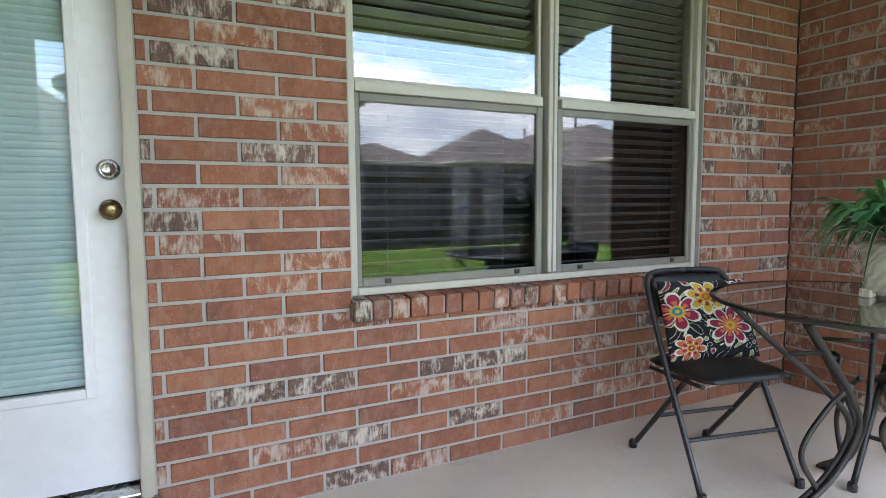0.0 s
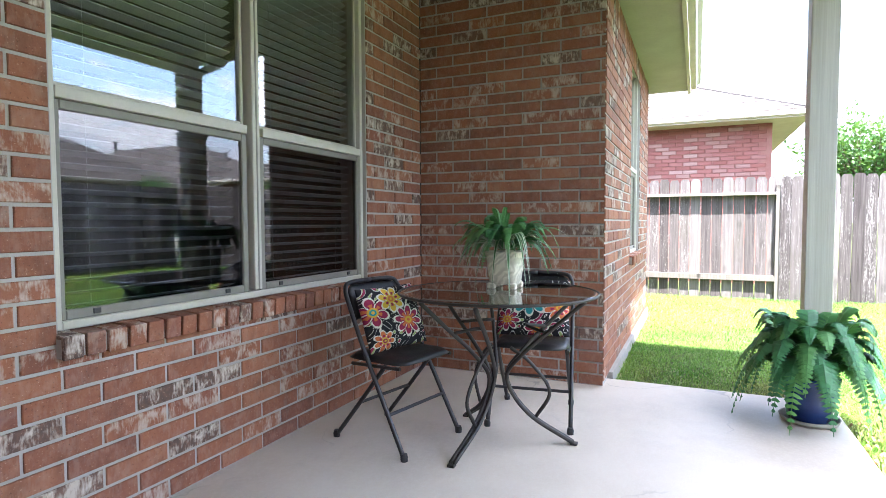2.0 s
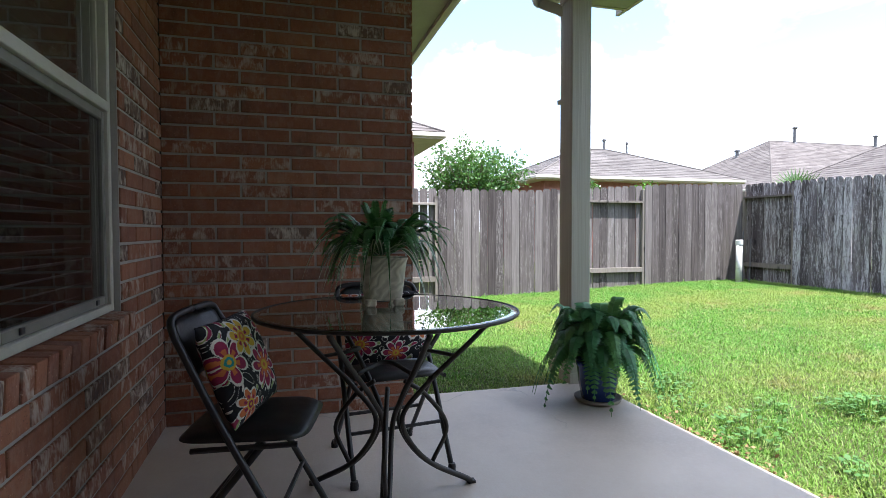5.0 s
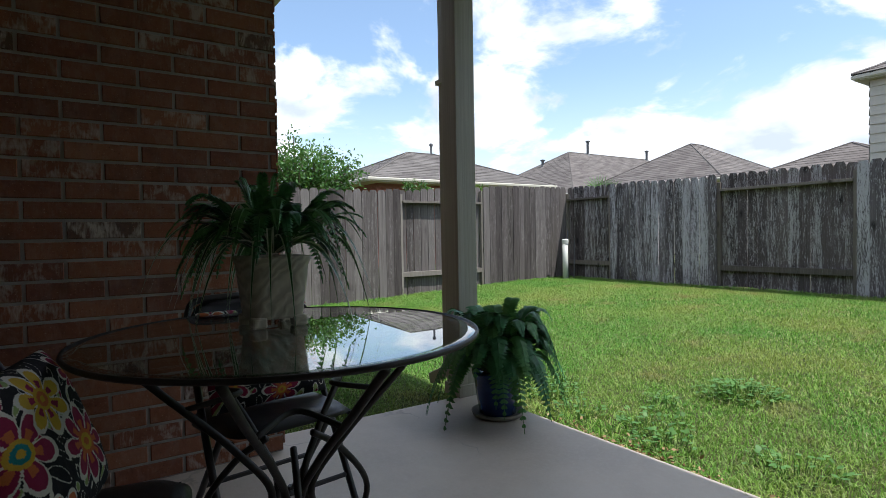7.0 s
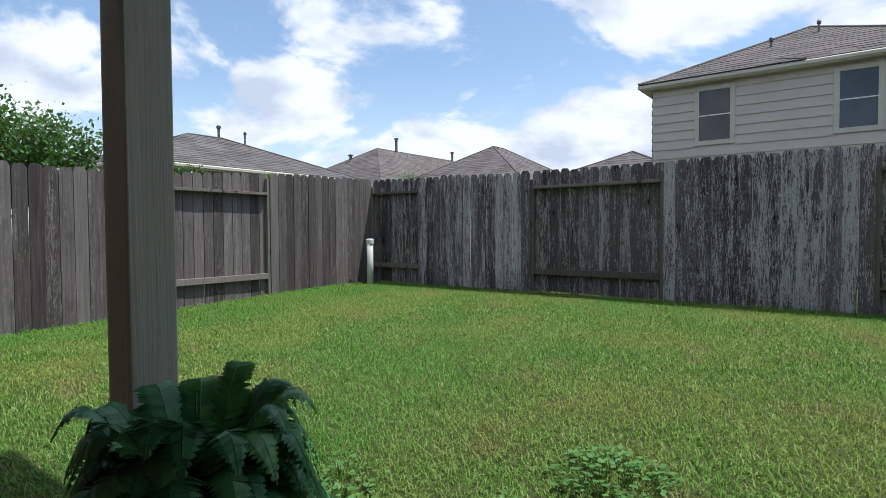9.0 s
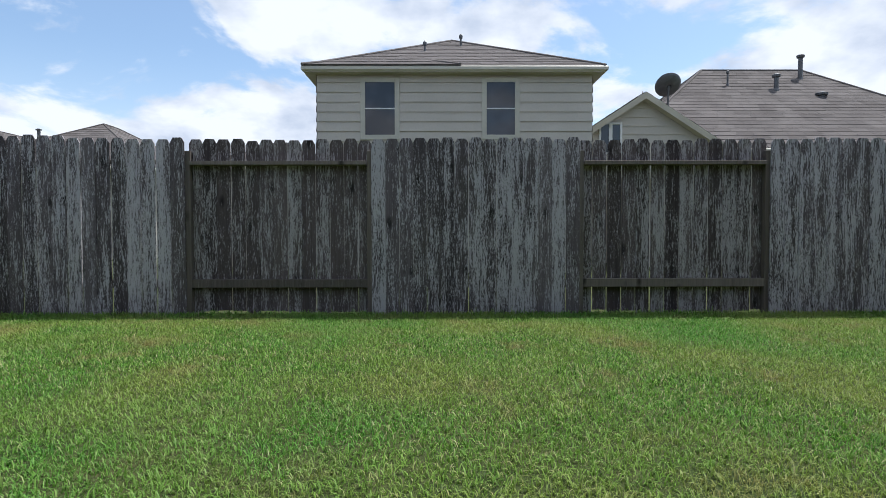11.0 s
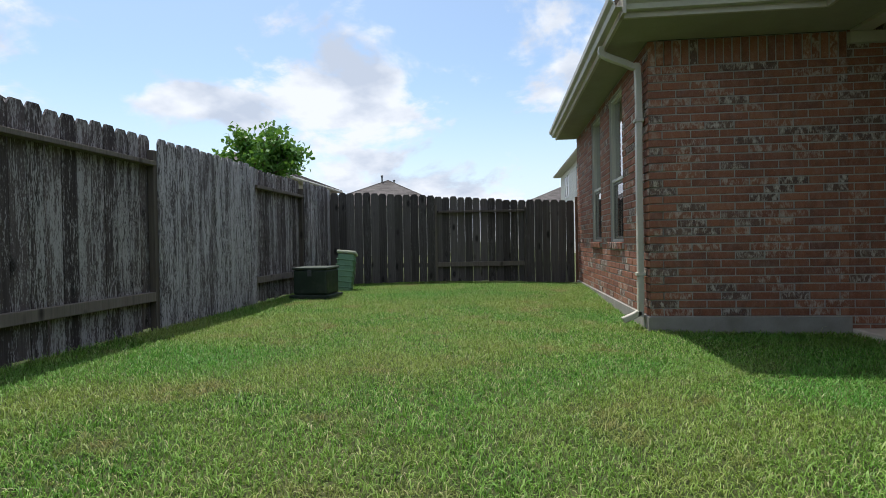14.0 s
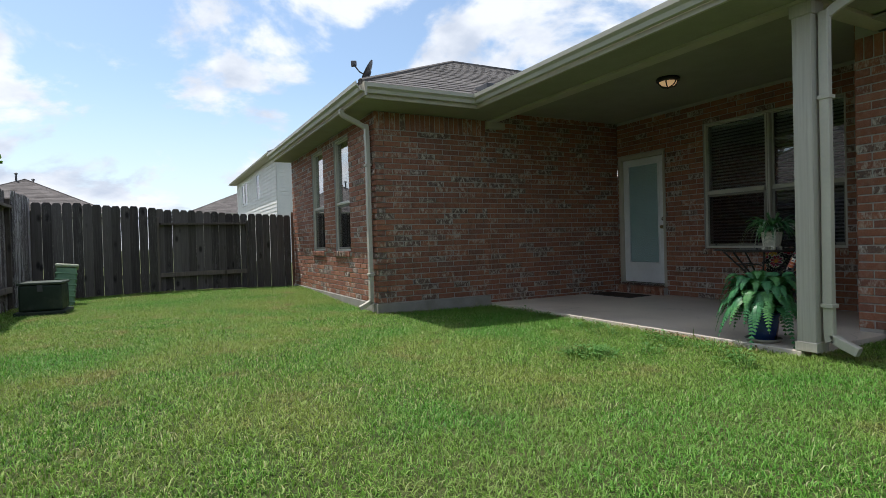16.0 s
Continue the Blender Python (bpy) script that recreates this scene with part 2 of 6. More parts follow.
FENCE_S = wood_mat("fence_wood_lichen", ((0.042, 0.034, 0.035), (0.088, 0.074, 0.076), (0.155, 0.133, 0.137)), (0.48, 0.455, 0.465), 0.82, 0.482)
FENCE_E = wood_mat("fence_wood_grey", ((0.038, 0.031, 0.03), (0.1, 0.086, 0.083), (0.185, 0.166, 0.16)), (0.34, 0.32, 0.31), 0.45, 0.575, 0.25)
FENCE_W = wood_mat("fence_wood_dark", ((0.04, 0.034, 0.032), (0.08, 0.07, 0.066), (0.13, 0.115, 0.108)), (0.24, 0.23, 0.215), 0.4, 0.58)
# recessed boards: browner, less lichen, and shade behind the rails put into the tones
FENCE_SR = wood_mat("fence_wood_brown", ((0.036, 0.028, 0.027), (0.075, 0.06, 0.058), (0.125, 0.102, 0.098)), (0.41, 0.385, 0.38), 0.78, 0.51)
RAIL_E = wood_mat("rail_wood_pale", ((0.13, 0.115, 0.1), (0.2, 0.178, 0.156), (0.27, 0.243, 0.215)), (0.42, 0.40, 0.36), 0.2, 0.6)
RAIL_S = wood_mat("rail_wood_dark", ((0.06, 0.05, 0.042), (0.12, 0.10, 0.085), (0.19, 0.16, 0.135)), (0.3, 0.3, 0.26), 0.35, 0.6)


def shingle_mat(name, a, b):
    k = NT(name, 0.95)
    rnd = k.geo.outputs["Random Per Island"]
    col = k.mix(rnd, a, b)
    col = k.mix(k.span(k.noise(60, 4, 0.7), 0.35, 0.75, 0.0, 0.5), col, tuple(v * 0.45 for v in a))
    col = k.mix(k.span(k.noise(1.1, 4), 0.45, 0.7, 0.0, 0.4), col, tuple(v * 1.3 for v in b))
    k.bump(k.noise(150, 3), 0.4, 0.004)
    return k.done(col)


SHINGLE = shingle_mat("shingles_brown", (0.10, 0.087, 0.082), (0.16, 0.142, 0.134))
SHINGLE_G = shingle_mat("shingles_grey", (0.095, 0.085, 0.08), (0.155, 0.142, 0.134))


def glass_mat(name, tint, refl=1.0):
    m = bpy.data.materials.new(name)
    m.use_nodes = True
    t = m.node_tree
    t.nodes.clear()
    o = t.nodes.new("ShaderNodeOutputMaterial")
    mx = t.nodes.new("ShaderNodeMixShader")
    tr = t.nodes.new("ShaderNodeBsdfTransparent")
    gl = t.nodes.new("ShaderNodeBsdfGlossy")
    lw = t.nodes.new("ShaderNodeLayerWeight")
    lw.inputs["Blend"].default_value = 0.5
    pw = t.nodes.new("ShaderNodeMath"); pw.operation = 'POWER'; pw.inputs[1].default_value = 4.5
    fr = t.nodes.new("ShaderNodeMath"); fr.operation = 'MULTIPLY_ADD'; fr.inputs[1].default_value, fr.inputs[2].default_value = 0.9, 0.042
    t.links.new(lw.outputs["Facing"], pw.inputs[0]); t.links.new(pw.outputs[0], fr.inputs[0])
    mu = t.nodes.new("ShaderNodeMath")
    mu.operation = 'MULTIPLY'; mu.inputs[1].default_value = refl; mu.use_clamp = True
    tr.inputs[0].default_value = (*tint, 1)
    gl.inputs["Roughness"].default_value = 0.0
    t.links.new(fr.outputs[0], mu.inputs[0]); t.links.new(mu.outputs[0], mx.inputs[0])
    t.links.new(tr.outputs[0], mx.inputs[1]); t.links.new(gl.outputs[0], mx.inputs[2]); t.links.new(mx.outputs[0], o.inputs[0])
    return m


PANE = glass_mat("window_glass", (0.86, 0.9, 0.9), 2.4)
PANE_LOW = glass_mat("screened_glass", (0.62, 0.64, 0.67), 1.6)
TABLEGLASS = glass_mat("table_glass", (0.78, 0.84, 0.82), 1.6)
BLIND = plain_mat("blind_slats", (0.44, 0.45, 0.445), (0.39, 0.40, 0.395), 0.5, 5, 50, 0.02)
DOORBLIND = plain_mat("door_blind", (0.66, 0.74, 0.73), (0.62, 0.70, 0.70), 0.5, 5, 50, 0.02)
# near-black colour that paints in the lack of light indoors
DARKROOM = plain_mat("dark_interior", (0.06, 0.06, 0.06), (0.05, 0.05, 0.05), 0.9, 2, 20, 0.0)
SIDING = plain_mat("siding_cream", (0.52, 0.48, 0.42), (0.48, 0.445, 0.39), 0.7, 2, 30, 0.05)
SIDING_W = plain_mat("siding_white", (0.72, 0.70, 0.66), (0.66, 0.645, 0.61), 0.7, 2, 30, 0.05)
METAL_B = plain_mat("black_metal", (0.018, 0.018, 0.02), (0.028, 0.026, 0.026), 0.38, 8, 90, 0.08, 0.0, 0.5)
IRON = plain_mat("wrought_iron", (0.03, 0.027, 0.025), (0.055, 0.048, 0.042), 0.5, 14, 120, 0.25, 0.35, 0.5)
VINYL = plain_mat("black_vinyl", (0.012, 0.012, 0.014), (0.02, 0.02, 0.022), 0.42, 6, 180, 0.15, 0.0, 0.5)
BRASS = plain_mat("aged_brass", (0.33, 0.25, 0.13), (0.22, 0.17, 0.09), 0.3, 30, 100, 0.1, 1.0)
CHROME = plain_mat("satin_nickel", (0.55, 0.55, 0.55), (0.48, 0.48, 0.48), 0.25, 30, 100, 0.05, 1.0)
PVC = plain_mat("pvc_pipe", (0.62, 0.62, 0.58), (0.55, 0.55, 0.51), 0.5, 8, 60, 0.04)
STEEL_G = plain_mat("grey_steel", (0.10, 0.10, 0.105), (0.15, 0.15, 0.155), 0.5, 8, 60, 0.1, 0.4)


# ---- mesh helpers ----
def mesh_of(name, bm, mat=None, smooth=False):
    me = bpy.data.meshes.new(name)
    bm.normal_update()
    bm.to_mesh(me)
    bm.free()
    if mat:
        me.materials.append(mat)
    if smooth:
        me.polygons.foreach_set("use_smooth", [True] * len(me.polygons))
    return me


def part(name, bm, mat, parent=None, label="", smooth=False):
    ob = new(name, mesh_of(name, bm, mat, smooth))
    ob.parent = parent
    return tagged(ob, label)


def thing(name, label, category, loc=(0, 0, 0), rz=0.0, group="", kind=""):
    ob = new(name)
    ob.matrix_basis = pose(*loc, 0, 0, rz)
    ob.empty_display_size = 0.1
    return tagged(ob, label, category, group, kind)


def box(bm, x0, x1, y0, y1, z0, z1):
    vs = [bm.verts.new(c) for c in ((x0, y0, z0), (x1, y0, z0), (x1, y1, z0), (x0, y1, z0), (x0, y0, z1), (x1, y0, z1), (x1, y1, z1), (x0, y1, z1))]
    for f in ((3, 2, 1, 0), (4, 5, 6, 7), (0, 1, 5, 4), (1, 2, 6, 5), (2, 3, 7, 6), (3, 0, 4, 7)):
        bm.faces.new([vs[i] for i in f])
    return vs


def boxm(*dims, bevel=0.0):
    bm = bmesh.new()
    box(bm, *dims)
    if bevel:
        bmesh.ops.bevel(bm, geom=bm.edges[:], offset=bevel, segments=2, affect='EDGES', profile=0.5)
    return bm


def tube(bm, pts, r, n=10, caps=True):
    """A round bar along a line of points; r is one radius or one for each point."""
    pts = [Vector(p) for p in pts]
    rs = r if isinstance(r, (list, tuple)) else [r] * len(pts)
    rings, up = [], None
    for i, p in enumerate(pts):
        d = (pts[min(i + 1, len(pts) - 1)] - pts[max(i - 1, 0)]).normalized()
        if up is None:
            up = d.orthogonal().normalized()
        up = (up - d * up.dot(d)).normalized()
        s = d.cross(up)
        rings.append([bm.verts.new(p + rs[i] * (math.cos(2 * math.pi * j / n) * up + math.sin(2 * math.pi * j / n) * s)) for j in range(n)])
    for a, b in zip(rings, rings[1:]):
        for j in range(n):
            bm.faces.new((a[j], a[(j + 1) % n], b[(j + 1) % n], b[j]))
    if caps:
        bm.faces.new(rings[0][::-1]); bm.faces.new(rings[-1])
    return bm


def lathe(bm, prof, n=24, centre=(0, 0, 0)):
    """Turns a profile of (radius, height) about the upright axis."""
    cx, cy, cz = centre
    rings = [[bm.verts.new((cx + r * math.cos(2 * math.pi * j / n), cy + r * math.sin(2 * math.pi * j / n), cz + z)) for j in range(n)] for r, z in prof]
    for a, b in zip(rings, rings[1:]):
        for j in range(n):
            bm.faces.new((a[j], a[(j + 1) % n], b[(j + 1) % n], b[j]))
    bm.faces.new(rings[0][::-1]); bm.faces.new(rings[-1])
    return bm


def flat_tube(bm, pts, a, b):
    """A ribbed rectangular sheet-metal pipe along a line of points, 2a wide and 2b deep."""
    pts = [Vector(p) for p in pts]
    prof = []
    for sx, sy in ((1, 1), (-1, 1), (-1, -1), (1, -1)):
        prof += [(sx * a, sy * (b - 0.006)), (sx * (a - 0.006), sy * b)] if sx * sy > 0 else [(sx * (a - 0.006), sy * b), (sx * a, sy * (b - 0.006))]
    rings = []
    for i, p in enumerate(pts):
        d = (pts[min(i + 1, len(pts) - 1)] - pts[max(i - 1, 0)]).normalized()
        side = Vector((1, 0, 0)) if abs(d.x) < 0.7 else Vector((0, 0, 1))
        side = (side - d * side.dot(d)).normalized()
        up = d.cross(side)
        rings.append([bm.verts.new(p + side * u + up * v) for u, v in prof])
    n = len(prof)
    for p, q in zip(rings, rings[1:]):
        for j in range(n):
            bm.faces.new((p[j], p[(j + 1) % n], q[(j + 1) % n], q[j]))
    bm.faces.new(rings[0][::-1]); bm.faces.new(rings[-1])
    return bm


def spline(pts, n=6):
    """Points along a smooth curve through all the points given."""
    pts = [Vector(p) for p in pts]
    q = [2 * pts[0] - pts[1]] + pts + [2 * pts[-1] - pts[-2]]
    out = []
    for i in range(1, len(q) - 2):
        a, b, c, d = q[i - 1:i + 3]
        for j in range(n):
            t = j / n
            out.append(0.5 * ((2 * b) + (c - a) * t + (2 * a - 5 * b + 4 * c - d) * t * t + (3 * b - a - 3 * c + d) * t ** 3))
    return out + [pts[-1]]


def smooth_step(a, b, x):
    t = min(max((x - a) / (b - a), 0.0), 1.0)
    return t * t * (3 - 2 * t)


def ground_z(x, y):
    """The lawn: just under the slab by the house, a little higher towards the fences."""
    return -0.055 + 0.15 * smooth_step(-1.0, -6.6, y) + 0.1 * smooth_step(-1.6, -5.5, x) * smooth_step(-7.5, -3.0, y) - 0.0 * x


# ---- the plan ----
NORTH_Y, WEST_X, WING_Y, EAST_X, EWING_Y = 2.0, -1.265, -2.447, 3.05, 0.65
WEST_END, EAST_END = -6.3, 6.4
SLAB_Y, SLAB_E = -0.645, 3.27
CEIL_Z = 2.885
FENCE_SY, FENCE_EX = -6.99, 8.52


# ---- ground, slab ----
def build_ground():
    xs = sorted(set(list(np.linspace(-7.5, 10.0, 71)) + [-900, -300, -100, -40, -15, 15, 40, 100, 300, 900]))
    ys = sorted(set(list(np.linspace(-8.5, 3.0, 47)) + [-900, -300, -100, -40, -15, 15, 40, 100, 300, 900]))
    bm = bmesh.new()
    g = [[bm.verts.new((x, y, ground_z(x, y) if -8.6 < y < 4 and -8 < x < 11 else ground_z(max(-7.5, min(10, x)), max(-8.5, min(3, y))))) for x in xs] for y in ys]
    for j in range(len(ys) - 1):
        for i in range(len(xs) - 1):
            bm.faces.new((g[j][i], g[j][i + 1], g[j + 1][i + 1], g[j + 1][i]))
    k = NT("lawn_soil", 0.95)
    col = k.mix(k.span(k.noise(1.4, 5, 0.6), 0.35, 0.65), (0.05, 0.075, 0.016), (0.09, 0.1, 0.03))
    col = k.mix(k.span(k.noise(14, 5, 0.7), 0.42, 0.68, 0.0, 0.6), col, (0.03, 0.045, 0.012))
    col = k.mix(k.span(k.noise(60, 3, 0.7), 0.5, 0.75, 0.0, 0.4), col, (0.15, 0.125, 0.055))
    k.bump(k.noise(50, 5, 0.7), 0.8, 0.03)
    tagged(part("ground", bm, k.done(col), None, smooth=True), "mown green lawn with straw-coloured patches", "lawn", kind="structure")


build_ground()
tagged(part("floor", boxm(WEST_X - 0.02, SLAB_E, SLAB_Y, NORTH_Y + 0.05, -0.2, 0.0, bevel=0.008), CONCRETE), "pale broom-finished concrete patio slab", "patio", kind="structure")


# ---- walls ----
BL, BH, BJ = 0.262, 0.0768, 0.0125      # brick pitch, course pitch, joint
brick_cache = {}


def brick_mesh(length, height, mat):
    key = (round(length, 3), round(height, 3), mat.name)
    if key not in brick_cache:
        l, hgt, d, c = length / 2, height / 2, 0.008, 0.003
        bm = bmesh.new()
        o = [bm.verts.new(p) for p in ((-l, 0, -hgt), (l, 0, -hgt), (l, 0, hgt), (-l, 0, hgt))]
        m = [bm.verts.new(p) for p in ((-l, -d + c, -hgt), (l, -d + c, -hgt), (l, -d + c, hgt), (-l, -d + c, hgt))]
        f = [bm.verts.new(p) for p in ((-l + c, -d, -hgt + c), (l - c, -d, -hgt + c), (l - c, -d, hgt - c), (-l + c, -d, hgt - c))]
        for a, b in ((o, m), (m, f)):
            for i in range(4):
                bm.faces.new((a[i], a[(i + 1) % 4], b[(i + 1) % 4], b[i]))
        bm.faces.new(f)
        brick_cache[key] = mesh_of("brick", bm, mat)
    return brick_cache[key]


def wall_body(name, m, length, z0, z1, thick, openings, mat, label, cat="wall", ends=(0.0, 0.0)):
    """A wall in its own frame: u to the right along its face, the face towards -y. Openings are (u0, u1, z0, z1)."""
    us = sorted({ends[0], length - ends[1], *[v for o in openings for v in o[:2]]})
    zs = sorted({z0, z1, *[v for o in openings for v in o[2:4]]})
    bm = bmesh.new()
    for a, b in zip(us, us[1:]):
        run = None
        for c, d in zip(zs, zs[1:]):
            hole = any(o[0] - 1e-6 <= a and b <= o[1] + 1e-6 and o[2] - 1e-6 <= c and d <= o[3] + 1e-6 for o in openings)
            if hole:
                if run:
                    box(bm, a, b, 0.008, thick, *run)
                run = None
            else:
                run = (run[0], d) if run else (c, d)
        if run:
            box(bm, a, b, 0.008, thick, *run)
    ob = part(name, bm, mat)
    ob.matrix_basis = m
    return tagged(ob, label, cat, kind="structure")


brick_jobs = []


def brick_wall(name, m, length, z0, z1, openings, near, label, thick=0.2, soldier=None, shift=0.0, ends=(0.0, 0.0), start=0.0):
    ob = wall_body(name, m, length, z0, z1, thick, openings, MORTAR, label, ends=ends)
    brick_jobs.append((ob, length, z0, z1, openings, near, soldier, shift, start))
    return ob


def lay_bricks(ob, length, z0, z1, openings, near, soldier, shift, start_u):
    """Courses in running bond, cut at the ends and the openings. The 300 by the walk are objects, the rest one mesh."""
    rng = random.Random(len(ob.name) * 7)
    top = z1 if soldier is None else soldier
    out = []
    rows = int((top - z0) / BH + 0.25)
    for r in range(rows):
        za = z0 + r * BH
        cuts = [(start_u, length)]
        for o in openings:
            if za + BH * 0.5 > o[2] and za + BH * 0.5 < o[3]:
                cuts = [c for a, b in cuts for c in ((a, min(b, o[0])), (max(a, o[1]), b)) if c[1] - c[0] > 0.02]
        start = shift - BL * (1 if r % 2 else 0.5) - BL
        for a, b in cuts:
            u = start + math.floor((a - start) / BL) * BL
            while u < b - 0.02:
                ua, ub = max(u, a), min(u + BL, b)
                ja, jb = (0.0 if ua < start_u + 1e-6 else BJ / 2), (0.0 if ub > length - 1e-6 else BJ / 2)
                w = ub - ua - ja - jb
                if w > 0.02:
                    out.append(((ua + ja + ub - jb) / 2, za + BH / 2, w, BH - BJ))
                u += BL
    if soldier is not None:
        soldier = z0 + rows * BH
        n = int(length / BH)
        for i in range(n):
            out.append(((i + 0.5) * length / n, (soldier + z1) / 2, length / n - BJ, z1 - soldier - BJ))
    out.sort(key=lambda b: abs(b[0] - near[0]) + 0.8 * abs(b[1] - near[1]))
    for u, z, w, hh in out[:300]:
        b = new("brick", brick_mesh(w, hh, BRICK))
        b.parent = ob
        b.matrix_basis = pose(u, 0.008 + rng.uniform(-0.0012, 0.0012), z, 0, rng.uniform(-0.25, 0.25), 0)
    rest = out[300:]
    if rest:
        vs, fs, d, c = [], [], 0.008, 0.003
        for u, z, w, hh in rest:
            l, g, e = w / 2, hh / 2, 0.008 + rng.uniform(-0.0012, 0.0012)
            k = len(vs)
            for q, y in ((0, e), (0, e - d + c), (c, e - d)):
                vs += [(u - l + q, y, z - g + q), (u + l - q, y, z - g + q), (u + l - q, y, z + g - q), (u - l + q, y, z + g - q)]
            for s in (0, 4):
                fs += [(k + s + i, k + s + (i + 1) % 4, k + s + 4 + (i + 1) % 4, k + s + 4 + i) for i in range(4)]
            fs.append((k + 8, k + 9, k + 10, k + 11))
        me = bpy.data.meshes.new("brick_courses")
        me.from_pydata(vs, [], fs)
        me.materials.append(BRICK_J)
        j = new("brick_courses", me)
        j.parent = ob
        tagged(j, kind="stuff")


DOOR = (-1.235, -0.268, 0.13, 2.285)
WIN = (0.42, 2.30, 0.745, 2.545)
wall_n = brick_wall("wall_north", pose(WEST_X, NORTH_Y, 0), EAST_X - WEST_X, 0.0, CEIL_Z,
                    [tuple(v - WEST_X for v in DOOR[:2]) + (0.0, DOOR[3]), tuple(v - WEST_X for v in WIN[:2]) + (0.655, WIN[3])], (2.6, 0.9),
                    "red-brown brick house wall with pale mortar joints", shift=0.12)
PORCH_U = SLAB_Y - 0.02 - WING_Y
wall_p = brick_wall("wall_porch", pose(WEST_X, WING_Y + PORCH_U, 0, 0, 0, 90), NORTH_Y - WING_Y - PORCH_U, 0.115 - 2 * 0.0768, CEIL_Z, [], (0.6, 1.3),
                    "red-brown brick side wall of the porch", shift=-PORCH_U)
wall_w = brick_wall("wall_west", pose(WEST_X, WING_Y, 0, 0, 0, 90), PORCH_U, 0.115 - 2 * 0.0768, 2.74, [], (1.0, 1.3),
                    "red-brown brick side wall of the west wing", soldier=2.55, ends=(0.008, 0.0), start=0.0083)
WW = [(-3.19, -2.41, 0.84, 2.64), (-4.625, -3.845, 0.84, 2.64)]
wall_s = brick_wall("wall_south", pose(WEST_END, WING_Y, 0), WEST_X - WEST_END, 0.115, 2.74, [(a - WEST_END, b - WEST_END, c - 0.09, d) for a, b, c, d in WW], (4.0, 1.3),
                    "red-brown brick garden wall of the west wing with two windows", soldier=None, ends=(0.0, 0.008))
wall_e = brick_wall("wall_east", pose(EAST_X, NORTH_Y, 0, 0, 0, -90), NORTH_Y - EWING_Y - 0.0083, 0.0, CEIL_Z, [], (0.7, 1.2),
                    "red-brown brick side wall of the east wing")
EW = (4.56, 5.42, 0.80, 2.60)
wall_es = brick_wall("wall_east_wing", pose(EAST_X, EWING_Y, 0), EAST_END - EAST_X, 0.03, 2.70, [(EW[0] - EAST_X, EW[1] - EAST_X, EW[2] - 0.09, EW[3])], (0.6, 1.2),
                     "red-brown brick garden wall of the east wing", soldier=2.52, ends=(0.008, 0.0))
for nm, d in (("wall_west_end", (WEST_END - 0.06, WEST_END, WING_Y + 0.02, 9.0, -0.1, 2.70)), ("wall_east_end", (EAST_END, EAST_END + 0.2, EWING_Y + 0.02, 9.0, -0.1, 2.70)),
              ("wall_back", (WEST_END, EAST_END, 9.0, 9.2, -0.1, 2.7))):
    tagged(part(nm, boxm(*d), MORTAR), "plain closing wall of the house", "wall", kind="structure")
# foundation below the brickwork of the wings
for d in ((WEST_X - 0.19, WEST_X + 0.022, WING_Y - 0.022, SLAB_Y - 0.004, -0.3, 0.113), (WEST_END, WEST_X - 0.19, WING_Y - 0.022, WING_Y + 0.18, -0.3, 0.113),
          (SLAB_E + 0.004, EAST_END, EWING_Y - 0.03, EWING_Y + 0.18, -0.3, 0.045)):
    tagged(part("foundation", boxm(*d, bevel=0.006), FOUND), "grey concrete house foundation edge", "foundation", kind="structure")


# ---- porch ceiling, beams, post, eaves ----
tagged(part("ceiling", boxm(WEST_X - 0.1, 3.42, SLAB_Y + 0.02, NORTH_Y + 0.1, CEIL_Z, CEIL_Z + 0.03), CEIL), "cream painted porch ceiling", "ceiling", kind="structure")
BEAM_Z = 2.715
tagged(part("beam_south", boxm(WEST_X + 0.004, 3.385, SLAB_Y, SLAB_Y + 0.165, BEAM_Z, CEIL_Z - 0.002, bevel=0.004), TRIM), "cream painted porch beam", "beam", kind="structure")
tagged(part("beam_east", boxm(3.22, 3.385, SLAB_Y + 0.169, EWING_Y - 0.004, BEAM_Z, CEIL_Z - 0.002, bevel=0.004), TRIM), "cream painted porch beam", "beam", kind="structure")
tagged(part("trim", boxm(WEST_X + 0.004, WEST_X + 0.06, SLAB_Y - 0.03, SLAB_Y + 0.3, 2.61, BEAM_Z - 0.003, bevel=0.004), TRIM), "cream painted beam bracket", "trim", kind="structure")


def wood_post():
    k = NT("post_paint", 0.65)
    grain = k.noise((55, 55, 1.2), 5, 0.6, None, 0.6)
    col = k.mix(k.span(grain, 0.35, 0.65), (0.40, 0.37, 0.31), (0.47, 0.44, 0.375))
    k.bump(grain, 0.6, 0.006)
    mat = k.done(col)
    t = thing("porch_post", "tan painted square wooden porch post with raised grain", "post", (3.303, -0.562, 0))
    part("shaft", boxm(-0.072, 0.072, -0.072, 0.072, 0.0, BEAM_Z, bevel=0.005), mat, t)
    part("base_trim", boxm(-0.083, 0.083, -0.083, 0.083, 0.0, 0.075, bevel=0.004), mat, t)
    part("cap_trim", boxm(-0.085, 0.085, -0.085, 0.085, BEAM_Z - 0.10, BEAM_Z - 0.004, bevel=0.004), mat, t)


wood_post()
EAVE_W, EAVE_WS, EAVE_S, EAVE_E, EAVE_ES = -0.66, -2.82, -1.17, 3.62, 0.2


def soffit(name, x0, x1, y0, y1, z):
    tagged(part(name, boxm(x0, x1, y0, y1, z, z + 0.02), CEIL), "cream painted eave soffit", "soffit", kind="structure")


